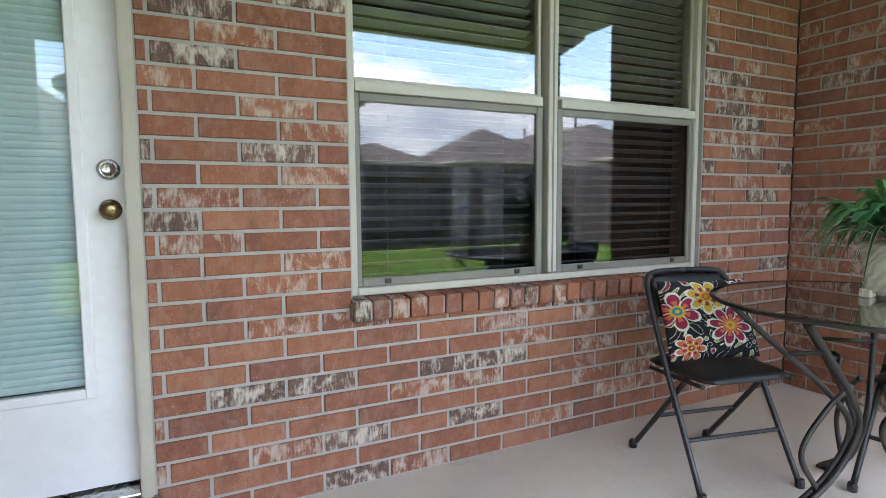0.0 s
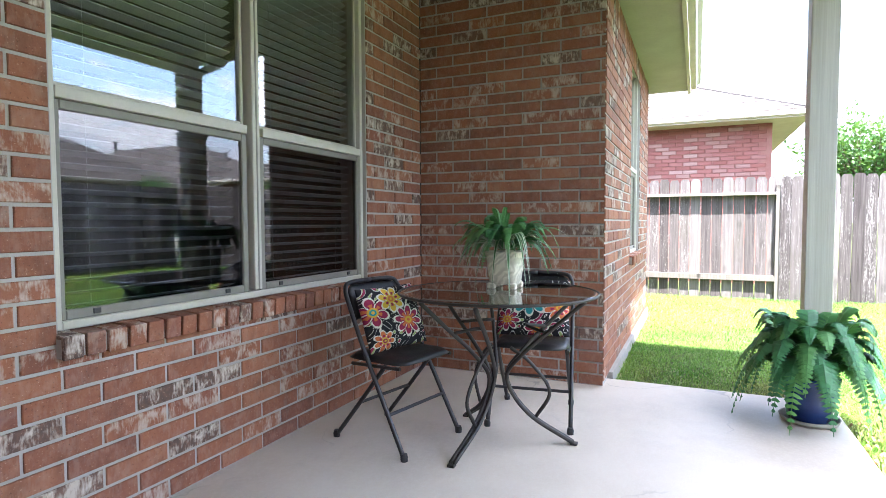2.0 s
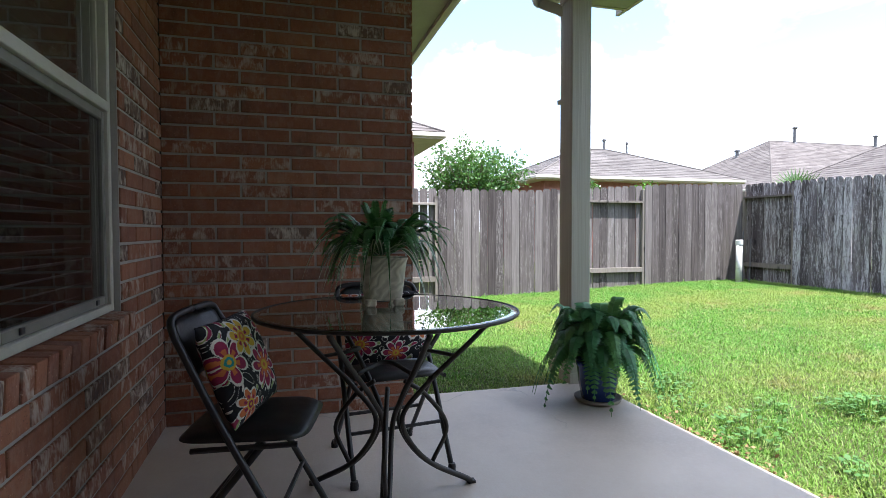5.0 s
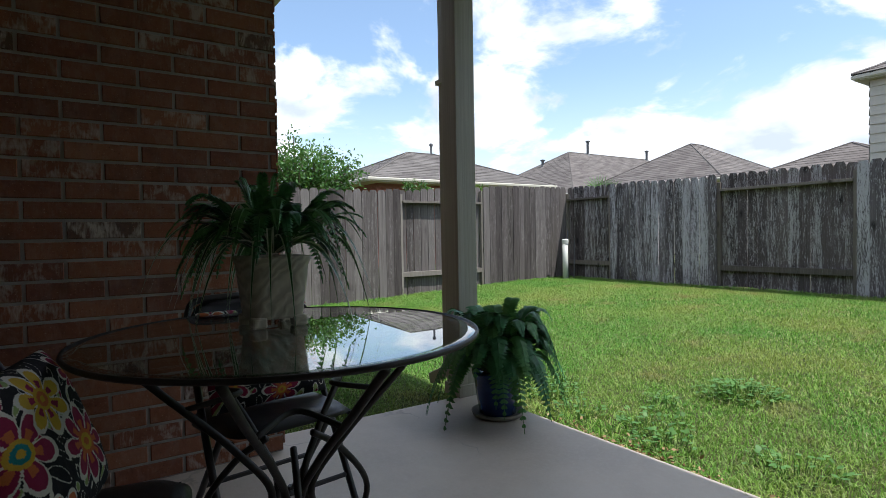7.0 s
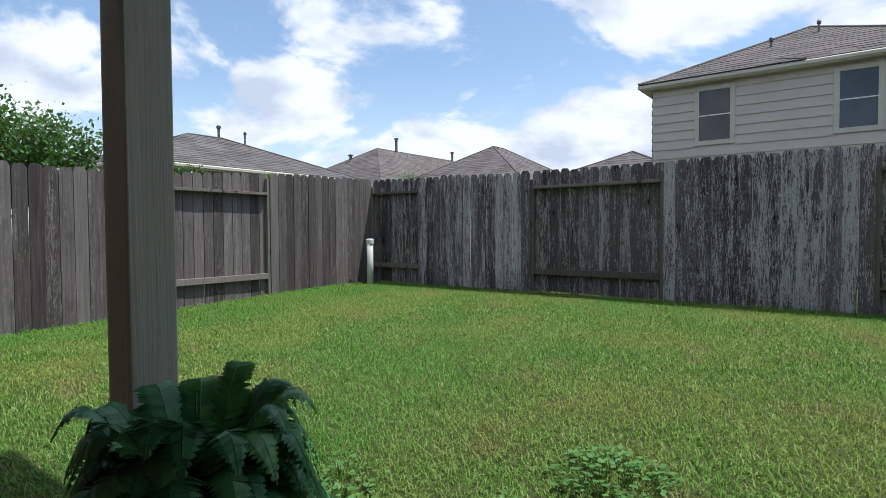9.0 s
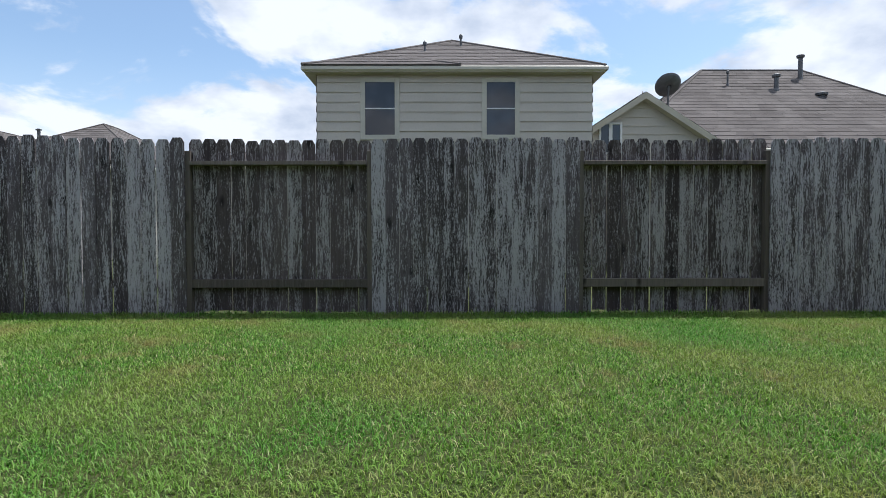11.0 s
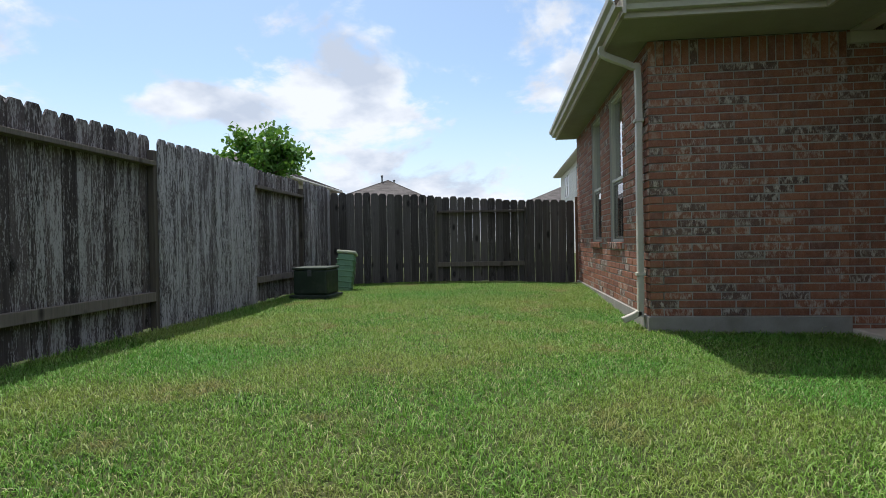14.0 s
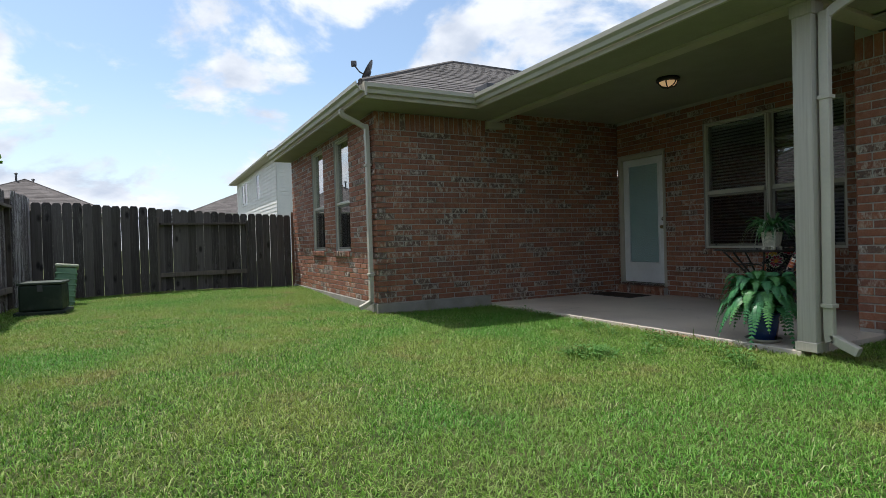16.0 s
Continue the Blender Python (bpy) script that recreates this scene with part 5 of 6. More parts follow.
# ---- lawn: blades of grass, weeds ----
def lawn_mat():
    k = NT("grass_blade", 0.5, 0.0, 0.25)
    rnd = k.geo.outputs["Random Per Island"]
    col = k.ramp(rnd, [(0.0, (0.03, 0.085, 0.008)), (0.25, (0.085, 0.2, 0.02)), (0.55, (0.15, 0.335, 0.036)), (0.82, (0.235, 0.42, 0.072)), (0.94, (0.42, 0.46, 0.17)), (1.0, (0.55, 0.50, 0.29))])
    dry = k.math('MULTIPLY', k.span(k.noise(0.85, 5, 0.6), 0.42, 0.62), 0.55)
    col = k.mix(dry, col, (0.32, 0.35, 0.085))
    spot = k.math('MULTIPLY', k.span(k.noise(1.9, 5, 0.65), 0.55, 0.68), 0.6)
    col = k.mix(spot, col, (0.34, 0.25, 0.11))
    lush = k.math('MULTIPLY', k.span(k.noise((0.33, 0.33, 0.33), 2), 0.48, 0.62), 0.45)
    col = k.mix(lush, col, (0.085, 0.30, 0.04))
    k.put(k.b.inputs["Base Color"], col)
    tr = k.n("BsdfTranslucent", Color=col)
    mx = k.n("MixShader")
    out = [n for n in k.t.nodes if n.type == 'OUTPUT_MATERIAL'][0]
    mx.inputs[0].default_value = 0.3
    k.t.links.new(k.b.outputs[0], mx.inputs[1]); k.t.links.new(tr.outputs[0], mx.inputs[2]); k.t.links.new(mx.outputs[0], out.inputs[0])
    return k.m


def ground_arr(x, y):
    ss = lambda a, b, v: (lambda t: t * t * (3 - 2 * t))(np.clip((v - a) / (b - a), 0, 1))
    return -0.055 + 0.15 * ss(-1.0, -6.6, y) + 0.1 * ss(-1.6, -5.5, x) * ss(-7.5, -3.0, y)


def build_grass(count):
    rs = np.random.RandomState(7)
    n = int(count * 1.55)
    x, y = rs.uniform(-5.9, 8.5, n), rs.uniform(-7.0, 2.6, n)
    keep = ~((x < SLAB_E + 0.01) & (y > SLAB_Y - 0.012)) & ~((x < WEST_X + 0.02) & (y > WING_Y - 0.02)) & ~((x > 3.0) & (x < EAST_END + 0.2) & (y > EWING_Y - 0.03))
    x, y = x[keep][:count], y[keep][:count]
    n = len(x)
    # a little longer along edges that the mower misses
    edge = np.minimum.reduce([np.abs(y - FENCE_SY), np.abs(x - FENCE_EX), np.abs(x + 6.0), np.where(x < SLAB_E + 0.2, np.abs(y - SLAB_Y), 9), np.where(x < WEST_X, np.abs(y - WING_Y), 9), np.where(y > WING_Y, np.abs(x - WEST_X), 9), np.where(x > 3.0, np.abs(y - EWING_Y), 9)])
    h = rs.uniform(0.013, 0.038, n) * (1 + 0.9 * np.exp(-edge / 0.12) * rs.uniform(0.2, 1.4, n))
    h *= np.where(rs.uniform(size=n) > 0.985, 1.9, 1.0)
    w = rs.uniform(0.0017, 0.0036, n) * (0.8 + h * 4)
    az, ln = rs.uniform(0, 2 * np.pi, n), h * rs.uniform(0.3, 1.6, n)
    dx, dy = np.cos(az), np.sin(az)
    tw = az + rs.uniform(0.8, 2.2, n)
    sx, sy = np.cos(tw) * w, np.sin(tw) * w
    z = ground_arr(x, y) - 0.004
    v = np.empty((n, 5, 3), np.float32)
    v[:, 0] = np.stack([x - sx, y - sy, z], 1)
    v[:, 1] = np.stack([x + sx, y + sy, z], 1)
    mx, my, mz = x + dx * ln * 0.35, y + dy * ln * 0.35, z + h * 0.65
    v[:, 2] = np.stack([mx + sx * 0.8, my + sy * 0.8, mz], 1)
    v[:, 3] = np.stack([mx - sx * 0.8, my - sy * 0.8, mz], 1)
    v[:, 4] = np.stack([x + dx * ln, y + dy * ln, z + h * (1.05 - 0.25 * ln / h)], 1)
    me = bpy.data.meshes.new("grass")
    me.vertices.add(n * 5)
    me.vertices.foreach_set("co", v.reshape(-1))
    me.loops.add(n * 7)
    loops = (np.arange(n, dtype=np.int32)[:, None] * 5 + np.array([0, 1, 2, 3, 3, 2, 4], np.int32)[None]).reshape(-1)
    me.loops.foreach_set("vertex_index", loops)
    me.polygons.add(n * 2)
    st = (np.arange(n, dtype=np.int32)[:, None] * 7 + np.array([0, 4], np.int32)[None]).reshape(-1)
    me.polygons.foreach_set("loop_start", st)
    me.update(calc_edges=True)
    me.validate()
    me.materials.append(lawn_mat())
    tagged(new("grass", me), "short green lawn grass with straw patches", "grass", kind="stuff")


build_grass(740000)


def weed(loc, r, n, seed, size=0.03):
    """A low clump of broad-leaved weeds: oval leaves on short stalks."""
    rng = random.Random(seed)
    t = thing("weed_clump", "low clump of pale green broad-leaved weeds in the lawn", "weed", (loc[0], loc[1], ground_z(*loc)), group="weeds in the lawn")
    sb, lb = bmesh.new(), bmesh.new()
    for i in range(n):
        q, a = r * math.sqrt(rng.random()), rng.uniform(0, 2 * math.pi)
        p = Vector((q * math.cos(a), q * math.sin(a), rng.uniform(0.03, 0.11) * (1 - 0.5 * q / r)))
        tube(sb, [(p.x * 0.8, p.y * 0.8, 0), p], 0.0015, 4, False)
        d = Vector((math.cos(a + rng.uniform(-1, 1)), math.sin(a + rng.uniform(-1, 1)), rng.uniform(-0.2, 0.5))).normalized()
        s = d.cross(Vector((0, 0, 1))).normalized()
        L = size * rng.uniform(0.7, 1.4)
        lb.faces.new([lb.verts.new(p + d * L * u + s * L * w) for u, w in ((0, 0), (0.3, 0.32), (0.7, 0.3), (1, 0), (0.7, -0.3), (0.3, -0.32))])
    me = bpy.data.meshes.new("foliage")
    sb.to_mesh(me)
    lb.from_mesh(me)
    sb.free()
    tagged(part("foliage", lb, WEED, t), kind="stuff")


for i, (wx, wy, wr, wn) in enumerate(((2.32, -1.98, 0.25, 200), (3.05, -1.1, 0.16, 60), (2.3, -1.1, 0.2, 65), (3.2, -1.32, 0.16, 45), (1.6, -1.08, 0.2, 45), (2.1, -0.9, 0.16, 40), (2.7, -0.95, 0.15, 35), (1.15, -0.9, 0.14, 50), (0.2, -0.8, 0.12, 40), (-0.3, -0.76, 0.14, 50), (2.5, -1.45, 0.12, 35), (4.4, -1.4, 0.15, 50))):
    weed((wx, wy), wr, wn, 60 + i)


def leaf_litter():
    rng = random.Random(9)
    bm = bmesh.new()
    for i in range(420):
        x = rng.uniform(-1.0, 3.1) if rng.random() < 0.4 else rng.gauss(2.15, 0.28)
        y = SLAB_Y - abs(rng.gauss(0, 0.07)) - 0.01
        p = Vector((x, y, ground_z(x, y) + rng.uniform(0.01, 0.05)))
        d = Vector((rng.uniform(-1, 1), rng.uniform(-1, 1), rng.uniform(-0.5, 0.5))).normalized()
        s = d.orthogonal().normalized()
        L = rng.uniform(0.012, 0.032)
        bm.faces.new([bm.verts.new(p + d * L * u + s * L * w) for u, w in ((0, 0), (0.5, 0.3), (1, 0), (0.5, -0.3))])
    k = NT("dry_leaf", 0.9)
    tagged(part("leaf_litter", bm, k.done(k.mix(k.geo.outputs["Random Per Island"], (0.16, 0.09, 0.045), (0.36, 0.26, 0.14)))), "dry brown leaves along the slab edge", "leaves", kind="stuff")


leaf_litter()


# ---- garden objects ----
def utility_box():
    green = plain_mat("box_paint", (0.02, 0.032, 0.022), (0.03, 0.045, 0.032), 0.5, 6, 70, 0.15, stain=(0.09, 0.09, 0.07))
    lid = plain_mat("box_lid", (0.045, 0.06, 0.045), (0.075, 0.09, 0.07), 0.6, 6, 70, 0.15)
    z = ground_z(-3.6, -6.4)
    t = thing("utility_box", "dark green metal utility box with a flat lid", "utility box", (-3.45, -6.49, z - 0.02), -3)
    part("base", boxm(-0.29, 0.29, -0.29, 0.29, 0.0, 0.075, bevel=0.012), green, t)
    part("body", boxm(-0.245, 0.245, -0.245, 0.245, 0.076, 0.43, bevel=0.03), green, t)
    part("lid", boxm(-0.258, 0.258, -0.258, 0.258, 0.431, 0.465, bevel=0.014), lid, t, "flat weathered green lid")
    part("hasp", boxm(0.246, 0.26, -0.03, 0.03, 0.34, 0.43, bevel=0.004), STEEL_G, t)


utility_box()


def pedestal():
    green = plain_mat("pedestal_plastic", (0.13, 0.24, 0.14), (0.18, 0.31, 0.19), 0.5, 6, 60, 0.06)
    cream = plain_mat("pedestal_cap", (0.48, 0.50, 0.38), (0.42, 0.44, 0.33), 0.55, 6, 60, 0.06)
    t = thing("utility_pedestal", "leaning green ribbed plastic pedestal with a pale cap", "pedestal", (-4.45, -6.4, ground_z(-4.45, -6.4) - 0.03))
    t.matrix_basis = pose(-4.45, -6.4, ground_z(-4.45, -6.4) - 0.03, -6, -11, 8)
    part("column", boxm(-0.135, 0.135, -0.135, 0.135, 0, 0.62, bevel=0.03), green, t)
    for i in range(6):
        z = 0.07 + i * 0.088
        part("rib", boxm(-0.146, 0.146, -0.146, 0.146, z, z + 0.022, bevel=0.008), green, t)
    part("cap", boxm(-0.155, 0.155, -0.155, 0.155, 0.621, 0.672, bevel=0.02), cream, t, "pale weathered cap")


pedestal()


def cleanout_pipe():
    t = thing("standpipe", "white plastic standpipe in the fence corner", "pipe", (8.2, -6.62, ground_z(8.1, -6.6) - 0.05))
    bm = bmesh.new()
    lathe(bm, [(0.055, 0), (0.055, 0.78)], 20)
    part("pipe", bm, PVC, t, smooth=True)
    bm = bmesh.new()
    lathe(bm, [(0.064, 0.74), (0.066, 0.76), (0.066, 0.82), (0.05, 0.835)], 20)
    part("cap", bm, PVC, t, "white screw cap")
    part("label_band", boxm(-0.012, 0.012, -0.0665, -0.0655, 0.77, 0.8), plain_mat("red_mark", (0.45, 0.05, 0.03), (0.4, 0.05, 0.03), 0.5), t, "small red mark")
    for i, (a, b) in enumerate((((8.30, -6.80), (8.36, -6.86)), ((8.18, -6.84), (8.34, -6.9)))):
        tt = thing("garden_stake", "thin dark garden stake leaning in the fence corner", "stake", (a[0], a[1], ground_z(*a)), group="leaning stakes")
        bm = bmesh.new()
        tube(bm, [(0, 0, 0), (b[0] - a[0] - 0.12 * i, b[1] - a[1], 0.95 - 0.15 * i)], 0.012, 6)
        part("shaft", bm, STEEL_G, tt)


cleanout_pipe()


# ---- trees ----
def tree(label, loc, crown, radii, n_limbs, leaves, mat, leaf=0.07, seed=1, trunk=0.07):
    rng = random.Random(seed)
    z0 = ground_z(loc[0], loc[1]) if -9 < loc[0] < 10 else 0.0
    t = thing("tree", label, "tree", (loc[0], loc[1], z0))
    c, R = Vector(crown) - Vector((loc[0], loc[1], z0)), Vector(radii)
    bm = bmesh.new()
    fork = Vector((0, 0, max(0.5, c.z - R.z)))
    tube(bm, spline([(0, 0, -0.1), (0.03, 0.02, fork.z * 0.5), fork], 4), [trunk * (1 - 0.04 * i) for i in range(9)], 8)
    tips = []
    for i in range(n_limbs):
        d = Vector((rng.gauss(0, 1), rng.gauss(0, 1), rng.gauss(0.35, 0.8))).normalized()
        e = c + Vector((d.x * R.x, d.y * R.y, d.z * R.z)) * rng.uniform(0.75, 1.08)
        m = fork.lerp(e, 0.5) + Vector((rng.uniform(-0.1, 0.1), rng.uniform(-0.1, 0.1), 0.12))
        pts = spline([fork, m, e], 4)
        tube(bm, pts, [trunk * 0.42 * (1 - i / len(pts)) + 0.004 for i in range(len(pts))], 5)
        tips += pts[3:]
    part("trunk", bm, BARK, t)
    n = leaves
    P = np.array([tips[rng.randrange(len(tips))][:] for _ in range(n)])
    rs = np.random.RandomState(seed)
    P = P + rs.normal(0, 1, (n, 3)) * np.array([0.11, 0.11, 0.10]) * max(R) / 1.0
    d = rs.normal(0, 1, (n, 3)) + np.array([0, 0, -0.2])
    d /= np.linalg.norm(d, axis=1)[:, None]
    s = np.cross(d, rs.normal(0, 1, (n, 3)))
    s /= np.linalg.norm(s, axis=1)[:, None]
    L = leaf * rs.uniform(0.6, 1.3, (n, 1))
    quad = np.stack([P, P + d * L * 0.5 + s * L * 0.28, P + d * L, P + d * L * 0.5 - s * L * 0.28], 1).reshape(-1, 3)
    me = bpy.data.meshes.new("crown")
    me.from_pydata(quad.tolist(), [], np.arange(n * 4).reshape(-1, 4).tolist())
    me.materials.append(mat)
    cr = new("crown", me)
    cr.parent = t
    return t


tree("broad-leaved green tree behind the fence", (-5.75, -8.35), (-5.75, -8.35, 2.45), (0.8, 0.76, 0.56), 34, 6000, BROAD_L, 0.11, 3)
tree("dense glossy-leaved green tree behind the fence", (12.6, -2.9), (12.6, -2.9, 2.35), (1.0, 1.25, 0.95), 46, 9000, BROAD, 0.09, 8)
tree("small green shrub behind the fence", (11.5, -7.0), (11.5, -7.0, 1.85), (0.35, 0.6, 0.35), 20, 1600, BROAD_L, 0.07, 11, 0.04)
tree("pale shrub beside the neighbour's wall", (13.0, -6.2), (13.0, -6.2, 2.0), (0.35, 0.45, 0.5), 20, 1500, BROAD, 0.07, 14, 0.04)


def fan_palm(loc):
    rng = random.Random(2)
    t = thing("palm_tree", "small green fan palm behind the fence", "palm", (*loc, 0))
    bm = bmesh.new()
    tube(bm, [(0, 0, -0.1), (0.03, 0, 0.9), (0, 0, 1.75)], [0.12, 0.1, 0.09], 10)
    part("trunk", bm, BARK, t)
    bm = bmesh.new()
    for i in range(13):
        a, el = rng.uniform(0, 2 * math.pi), rng.uniform(0.15, 1.3)
        d = Vector((math.cos(a) * math.cos(el), math.sin(a) * math.cos(el), math.sin(el)))
        s = d.orthogonal().normalized()
        hub = Vector((0, 0, 1.75)) + d * 0.4
        tube(bm, [(0, 0, 1.75), hub], 0.01, 4)
        for j in range(17):
            q = (j - 8) * 0.17
            e = d * math.cos(q) + s * math.sin(q)
            w = d.cross(s) * 0.02 + s * 0.012
            tip = hub + e * 0.62 - Vector((0, 0, 0.05 * abs(q)))
            bm.faces.new([bm.verts.new(v) for v in (hub, hub + e * 0.3 + w, tip, hub + e * 0.3 - w)])
    part("fronds", bm, BROAD, t)


fan_palm((11.4, -11.4))


# ---- neighbouring houses ----
def lap_siding(bm, x0, x1, z0, z1, y, pitch=0.19, holes=()):
    """Lapped boards on a face that looks to -y, each a thin wedge, broken at the holes (x0, x1, z0, z1)."""
    z = z0
    while z < z1 - 0.02:
        h = min(pitch, z1 - z)
        runs = [(x0, x1)]
        for a, b, c, d in holes:
            if z + h > c and z < d:
                runs = [r for p, q in runs for r in ((p, min(q, a)), (max(p, b), q)) if r[1] - r[0] > 0.03]
        for p, q in runs:
            v = [bm.verts.new(c) for c in ((p, y - 0.028, z), (q, y - 0.028, z), (q, y - 0.006, z + h), (p, y - 0.006, z + h), (p, y, z), (q, y, z))]
            bm.faces.new((v[0], v[1], v[2], v[3])); bm.faces.new((v[4], v[5], v[1], v[0]))
        z += pitch


def house(label, x0, x1, y0, y1, eave, slope, wall_mat, roof_mat, over=0.5, faces=(), gable=(), siding=True):
    """A neighbour's house. faces: (side, windows) with windows (u0, u1, z0, z1) on the side that looks 'n', 'w', 'e' or 's'."""
    t = thing("house", label, "house", group="neighbouring houses")
    body = bmesh.new()
    box(body, x0, x1, y0, y1, -0.2, eave)
    wall = part("wall", body, wall_mat, t)
    rf = hip_roof(x0 - over, x1 + over, y0 - over, y1 + over, eave + 0.13, slope, None, 0.19, 0.42, gable)
    part("roof", rf, roof_mat, t)
    part("eave", boxm(x0 - over, x1 + over, y0 - over, y1 + over, eave, eave + 0.122), TRIM, t, "cream painted eave boards")
    g = bmesh.new()
    a, b, c, d = x0 - over - 0.012, x1 + over + 0.012, y0 - over - 0.012, y1 + over + 0.012
    tube(g, [(a, c, eave + 0.07), (b, c, eave + 0.07), (b, d, eave + 0.07), (a, d, eave + 0.07), (a, c, eave + 0.07)], 0.055, 6)
    part("gutter", g, GUTTER, t)
    for side, wins in faces:
        w = {"n": x1 - x0, "s": x1 - x0, "e": y1 - y0, "w": y1 - y0}[side]
        m = {"n": pose(x1, y1, 0, 0, 0, 180), "s": pose(x0, y0, 0), "e": pose(x1, y0, 0, 0, 0, 90), "w": pose(x0, y1, 0, 0, 0, -90)}[side]
        if siding:
            bm = bmesh.new()
            lap_siding(bm, 0, w, 0.0, eave, -0.002, 0.2, [(p - 0.1, q + 0.1, r - 0.1, s + 0.1) for p, q, r, s in wins])
            part("siding", bm, wall_mat, t).matrix_basis = m
        for p, q, r, s in wins:
            f = part("window", frame_ring(q - p + 0.2, s - r + 0.2, 0.1, -0.035, 0.0, r - 0.1, p - 0.1), FRAME if wall_mat != SIDING_W else WHITE, t, "window with a pale surround")
            f.matrix_basis = m
            part("pane", boxm(p, q, -0.012, -0.005, r, (r + s) / 2 - 0.012), DARKGLASS, f)
            part("pane", boxm(p, q, -0.016, -0.009, (r + s) / 2 + 0.012, s), DARKGLASS, f)
            part("meeting_rail", boxm(p, q, -0.024, -0.004, (r + s) / 2 - 0.0118, (r + s) / 2 + 0.0118), WHITE, f)
    return t


def dark_glass():
    k = NT("dark_window_glass", 0.05, 0.0, 0.6)
    return k.done(k.mix(k.span(k.noise(1.4, 2), 0.4, 0.6), (0.03, 0.032, 0.04), (0.05, 0.055, 0.07)))


DARKGLASS = dark_glass()
RED_FAR = plain_mat("far_brick", (0.26, 0.105, 0.085), (0.33, 0.16, 0.13), 0.9, 7, 40, 0.3)


def front_gable(parent, xc, y, half, z, slope, depth):
    """A gabled bay that looks to the north: lapped boards under two roof slopes, with a pair of windows."""
    bm = bmesh.new()
    zz = z - 0.6
    while zz < z + slope * half - 0.02:
        a = min(half - 0.25, (z + slope * half - zz) / slope - 0.02)
        b = min(half - 0.25, max((z + slope * half - zz - 0.2) / slope - 0.02, 0.01))
        v = [bm.verts.new(c) for c in ((xc - a, y + 0.028, zz), (xc + a, y + 0.028, zz), (xc + b, y + 0.006, zz + 0.2), (xc - b, y + 0.006, zz + 0.2), (xc - a, y, zz), (xc + a, y, zz))]
        bm.faces.new((v[1], v[0], v[3], v[2])); bm.faces.new((v[0], v[1], v[5], v[4]))
        zz += 0.2
    part("gable_siding", bm, SIDING, parent)
    top = z + slope * half + 0.1
    rf = bmesh.new()
    for s in (-1, 1):
        ends = [(xc + s * (half + 0.2), y + 0.22, z - 0.02), (xc + s * (half + 0.2), y - depth, z - 0.02)]
        tops = [Vector((xc, y + 0.22, top)), Vector((xc, y - depth, top))]
        if s > 0:
            ends, tops = ends[::-1], tops[::-1]
        roof_plane(rf, *[Vector(e) for e in ends], *tops, 0.42, 0.19)
        rf.faces.new([rf.verts.new(Vector(c) - Vector((0, 0, 0.004))) for c in (ends[0], ends[1], tops[1], tops[0])])
        bm = bmesh.new()
        p, q = Vector((xc + s * (half + 0.2), y + 0.225, z - 0.03)), Vector((xc, y + 0.225, top - 0.01))
        vs = [bm.verts.new(c + Vector((0, d, h))) for d in (-0.2, 0.02) for c, h in ((p, -0.15), (q, -0.15), (q, 0), (p, 0))]
        for f in ((0, 1, 2, 3), (7, 6, 5, 4), (0, 4, 5, 1), (1, 5, 6, 2), (2, 6, 7, 3), (3, 7, 4, 0)):
            bm.faces.new([vs[i] for i in f])
        bmesh.ops.recalc_face_normals(bm, faces=bm.faces)
        part("rake_board", bm, TRIM, parent)
    part("roof", rf, SHINGLE, parent)
    for a in (-1.42, -1.16):
        f = part("window", frame_ring(0.27, 0.72, 0.045, -0.035, 0.0, 2.72, 0.0), WHITE, parent, "small window with a pale surround")
        f.matrix_basis = pose(a + 0.27, y + 0.03, 0, 0, 0, 180)
        part("pane", boxm(0.045, 0.225, -0.02, -0.012, 2.765, 3.395), DARKGLASS, f)


# two-storey house straight behind the south fence
h2 = house("two-storey cream clapboard house with a brown hip roof", -0.36, 5.27, -19.0, -12.84, 4.15, 0.5, SIDING, SHINGLE, 0.22,
           [("n", [(0.982, 1.586, 2.93, 4.0), (3.47, 4.05, 2.93, 4.0)]), ("e", []), ("w", [])])
part("roof", hip_roof(2.35, 5.52, -18.4, -12.58, 4.285, 0.42, None, 0.19, 0.42), SHINGLE, h2)
house("low brown-roofed wing beside the two-storey house", 5.5, 8.4, -20.5, -15.2, 2.4, 0.45, SIDING, SHINGLE, 0.4, [("n", [])])
# long gabled roof with a satellite dish
h3 = house("cream clapboard house with a long brown roof", -11.05, -1.8, -21.0, -14.7, 2.75, 0.78, SIDING, SHINGLE, 0.45, [("n", [])])
front_gable(h3, -1.9, -14.2, 1.9, 2.77, 0.65, 3.6)
house("brown hip-roofed houses beyond the fence corner", 19.9, 28.9, -36.0, -19.5, 2.85, 0.59, SIDING, SHINGLE, 0.5, [("n", [])])
house("small brown hip-roofed house beyond the fence corner", 12.2, 17.8, -25.5, -19.0, 2.85, 0.58, SIDING, SHINGLE, 0.5, [("n", [])])
house("brown brick house with a grey hip roof", 15.0, 20.2, -12.3, -6.0, 2.55, 0.41, RED_FAR, SHINGLE_G, 0.5, [("w", [])], (), False)
h1 = house("red brick house with a grey shingle roof close behind the fence", 10.85, 19.0, -1.1, 9.0, 2.85, 0.5, RED_FAR, SHINGLE, 0.5, [], (), False)
house("white two-storey clapboard house", -39.0, -24.0, 0.7, 9.0, 5.65, 0.45, SIDING_W, SHINGLE_G, 0.5, [("s", [(2.8, 3.7, 3.9, 5.3), (4.1, 5.0, 3.9, 5.3), (8.9, 9.9, 3.9, 5.3)]), ("e", [])])
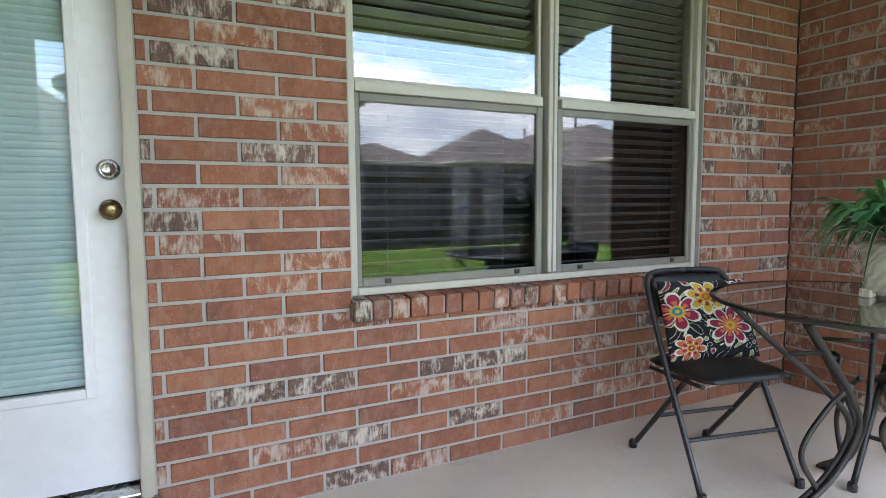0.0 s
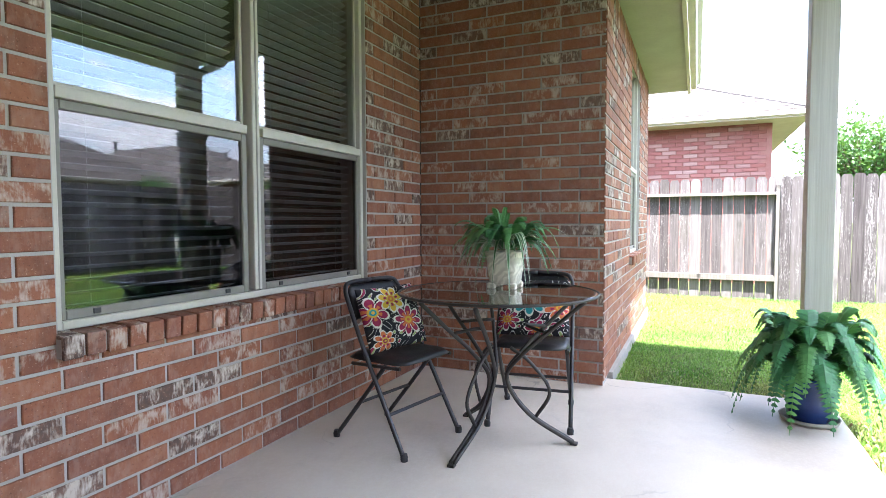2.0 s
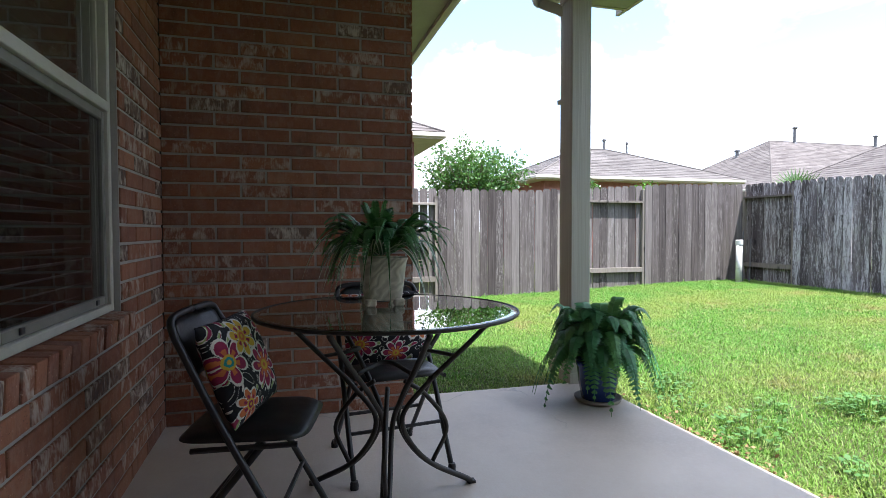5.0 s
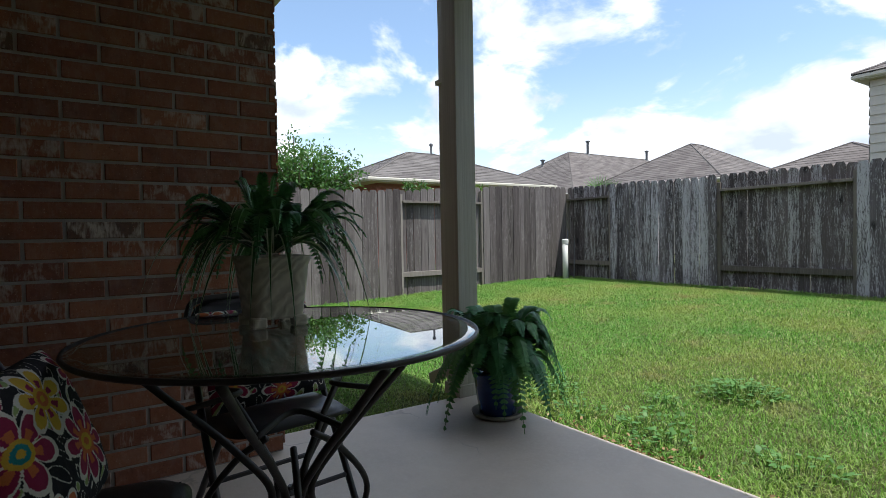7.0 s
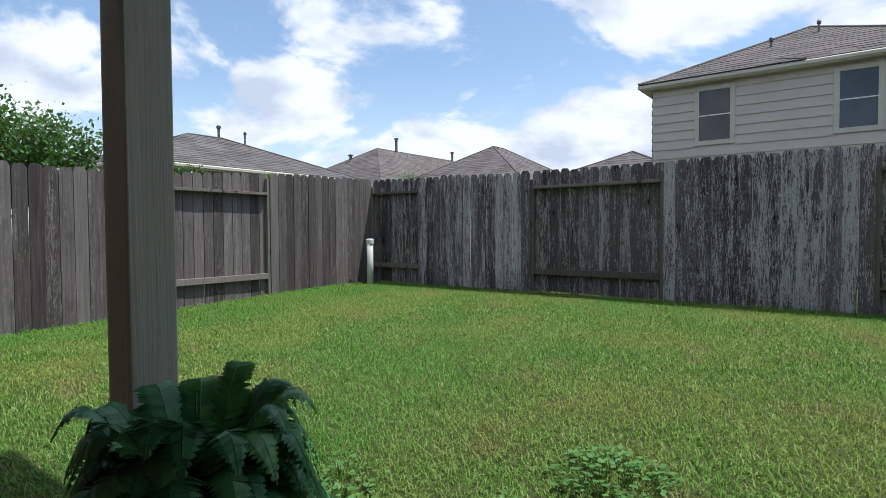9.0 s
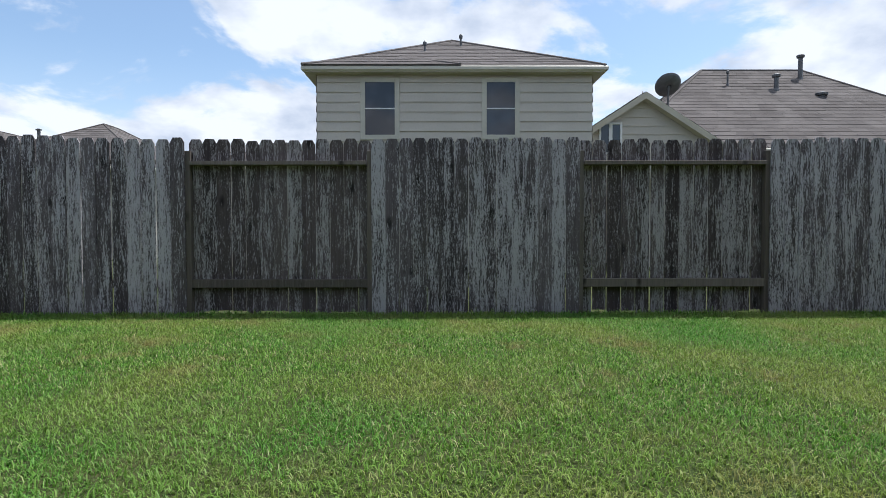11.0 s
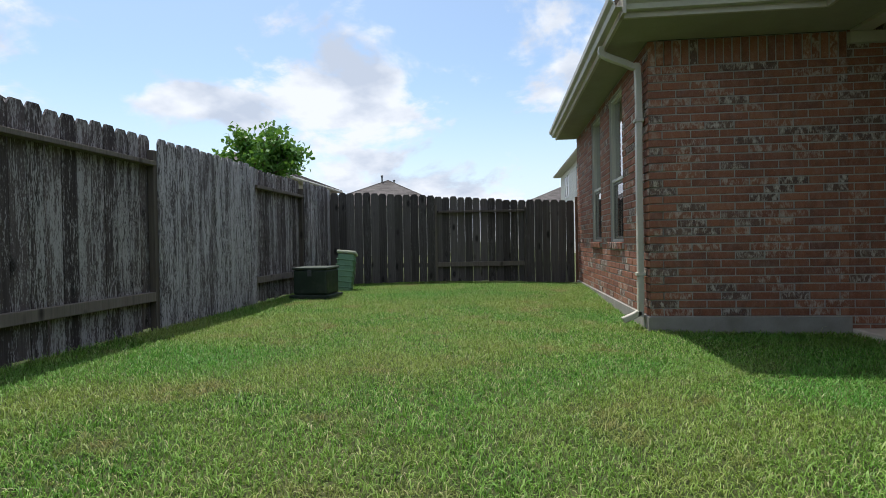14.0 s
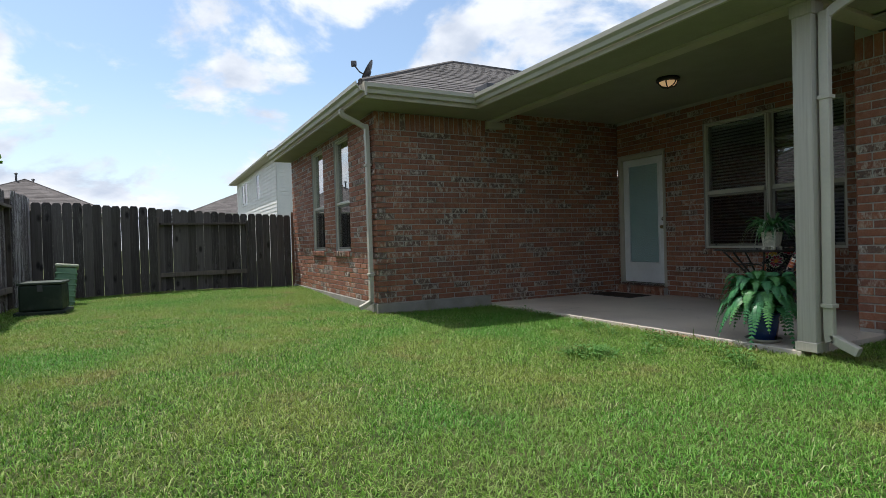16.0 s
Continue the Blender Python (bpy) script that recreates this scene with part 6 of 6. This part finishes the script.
house("tan house with a brown hip roof far behind the fence", -56.0, -45.0, -2.2, 6.5, 3.7, 0.45, SIDING, SHINGLE, 0.5, [("e", [])])
house("two-storey tan house with a brown roof far off", -30.0, -20.5, -21.5, -14.5, 4.1, 0.4, SIDING, SHINGLE, 0.5, [("e", [(5.4, 6.1, 2.6, 3.7)]), ("n", [])])
house("low house with a tan hip roof far off", -37.0, -28.0, -15.0, -7.5, 2.8, 0.48, SIDING, SHINGLE, 0.5, [("e", [])])


def far_bricks(parent):
    """Brick courses of the near neighbour's wall that show over the fence."""
    vs, fs = [], []
    for r in range(22):
        for i in range(20):
            y, z = 3.6 - (i + 0.5 * (r % 2)) * 0.25, 1.25 + r * 0.0745
            if y - 0.24 < -1.1:
                continue
            k = len(vs)
            vs += [(10.847, y, z), (10.838, y - 0.004, z + 0.003), (10.838, y - 0.232, z + 0.003), (10.847, y - 0.236, z), (10.847, y, z + 0.064), (10.838, y - 0.004, z + 0.061), (10.838, y - 0.232, z + 0.061), (10.847, y - 0.236, z + 0.064)]
            fs += [(k + 1, k + 2, k + 6, k + 5), (k, k + 1, k + 5, k + 4), (k + 2, k + 3, k + 7, k + 6), (k + 5, k + 6, k + 7, k + 4), (k + 3, k + 2, k + 1, k)]
    me = bpy.data.meshes.new("brick_courses")
    me.from_pydata(vs, [], fs)
    k = NT("far_brick_course", 0.9)
    rnd = k.geo.outputs["Random Per Island"]
    me.materials.append(k.done(k.ramp(rnd, [(0, (0.23, 0.08, 0.065)), (0.4, (0.33, 0.14, 0.12)), (0.7, (0.27, 0.10, 0.085)), (1.0, (0.42, 0.27, 0.24))])))
    ob = new("brick_courses", me)
    ob.parent = parent
    tagged(ob, kind="stuff")


far_bricks(h1)


# ---- roof fittings ----
def vent_pipe(x, y, z, h, r=0.04, cap=True):
    t = thing("roof_vent", "grey metal vent pipe standing on a roof", "vent pipe", (x, y, z), group="roof vents")
    bm = bmesh.new()
    lathe(bm, [(r * 2.2, -0.15), (r * 1.2, 0.03), (r, 0.05), (r, h)], 10)
    part("pipe", bm, STEEL_G, t)
    if cap:
        bm = bmesh.new()
        lathe(bm, [(r * 1.7, h + 0.01), (r * 1.8, h + 0.07), (r * 0.6, h + 0.11)], 10)
        part("rain_cap", bm, STEEL_G, t)


for a in ((24.3, -25.6, 5.85, 0.8, 0.08), (24.3, -31.5, 5.85, 0.6, 0.08), (25.2, -22.6, 5.1, 0.3, 0.09), (3.1, -14.2, 5.0, 0.2, 0.025), (2.25, -14.9, 5.4, 0.2, 0.025), (-6.55, -16.8, 4.85, 0.35, 0.06),
          (-7.6, -17.4, 5.3, 0.62, 0.06), (-7.6, -16.5, 4.5, 0.12, 0.09), (-5.3, -17.0, 5.05, 0.3, 0.025), (17.6, -9.6, 3.9, 0.35, 0.04), (17.7, -10.6, 3.9, 0.3, 0.03), (-32.5, -11.0, 4.4, 0.6, 0.05), (-31.5, -11.6, 4.4, 0.8, 0.05), (0.4, 1.6, 4.08, 0.5, 0.045)):
    vent_pipe(*a)


def dish(x, y, z, rz, tilt, size, mast):
    t = thing("satellite_dish", "dark grey satellite dish on a roof mast", "dish", (x, y, z), rz)
    bm = bmesh.new()
    lathe(bm, [(size * q, -0.30 * size * (1 - q * q)) for q in (1.0, 0.85, 0.65, 0.4, 0.15)] + [(size * q, -0.30 * size * (1 - q * q) - 0.012) for q in (0.15, 0.4, 0.65, 0.85, 1.01)], 28)
    bmesh.ops.rotate(bm, verts=bm.verts, matrix=Matrix.Rotation(radians(tilt), 3, 'X'))
    bmesh.ops.translate(bm, verts=bm.verts, vec=(0, 0, mast))
    part("reflector", bm, STEEL_G, t, smooth=True)
    bm = bmesh.new()
    tube(bm, spline([(0, 0.0, -0.1), (0, 0.02, mast * 0.6), (0, 0.06, mast - 0.02)], 4), 0.025, 8)
    part("mast", bm, STEEL_G, t)
    bm = bmesh.new()
    d = Matrix.Rotation(radians(tilt), 3, 'X') @ Vector((0, 0, 1))
    tube(bm, spline([(0, 0, mast - size * 0.5), (0, d.y * size * 0.7, mast - size * 0.35 + d.z * size * 0.3), (0, d.y * size * 1.3, mast + d.z * size * 0.9)], 5), 0.014, 6)
    part("feed_arm", bm, STEEL_G, t)
    part("receiver", boxm(-0.05, 0.05, d.y * size * 1.3 - 0.05, d.y * size * 1.3 + 0.05, mast + d.z * size * 0.9 - 0.03, mast + d.z * size * 0.9 + 0.06, bevel=0.015), STEEL_G, t)


dish(-2.64, -14.6, 3.62, 0, 50, 0.3, 0.8)
dish(-3.6, -1.66, 3.55, -20, 60, 0.2, 0.5)
tagged(part("roof_diverter", boxm(-1.02, -0.66, -1.0, -0.86, 3.0, 3.12, bevel=0.01), STEEL_G), "grey metal roof flashing diverter", "flashing", kind="structure")


# ---- the pieces of the walls ----
for job in brick_jobs:
    lay_bricks(*job)
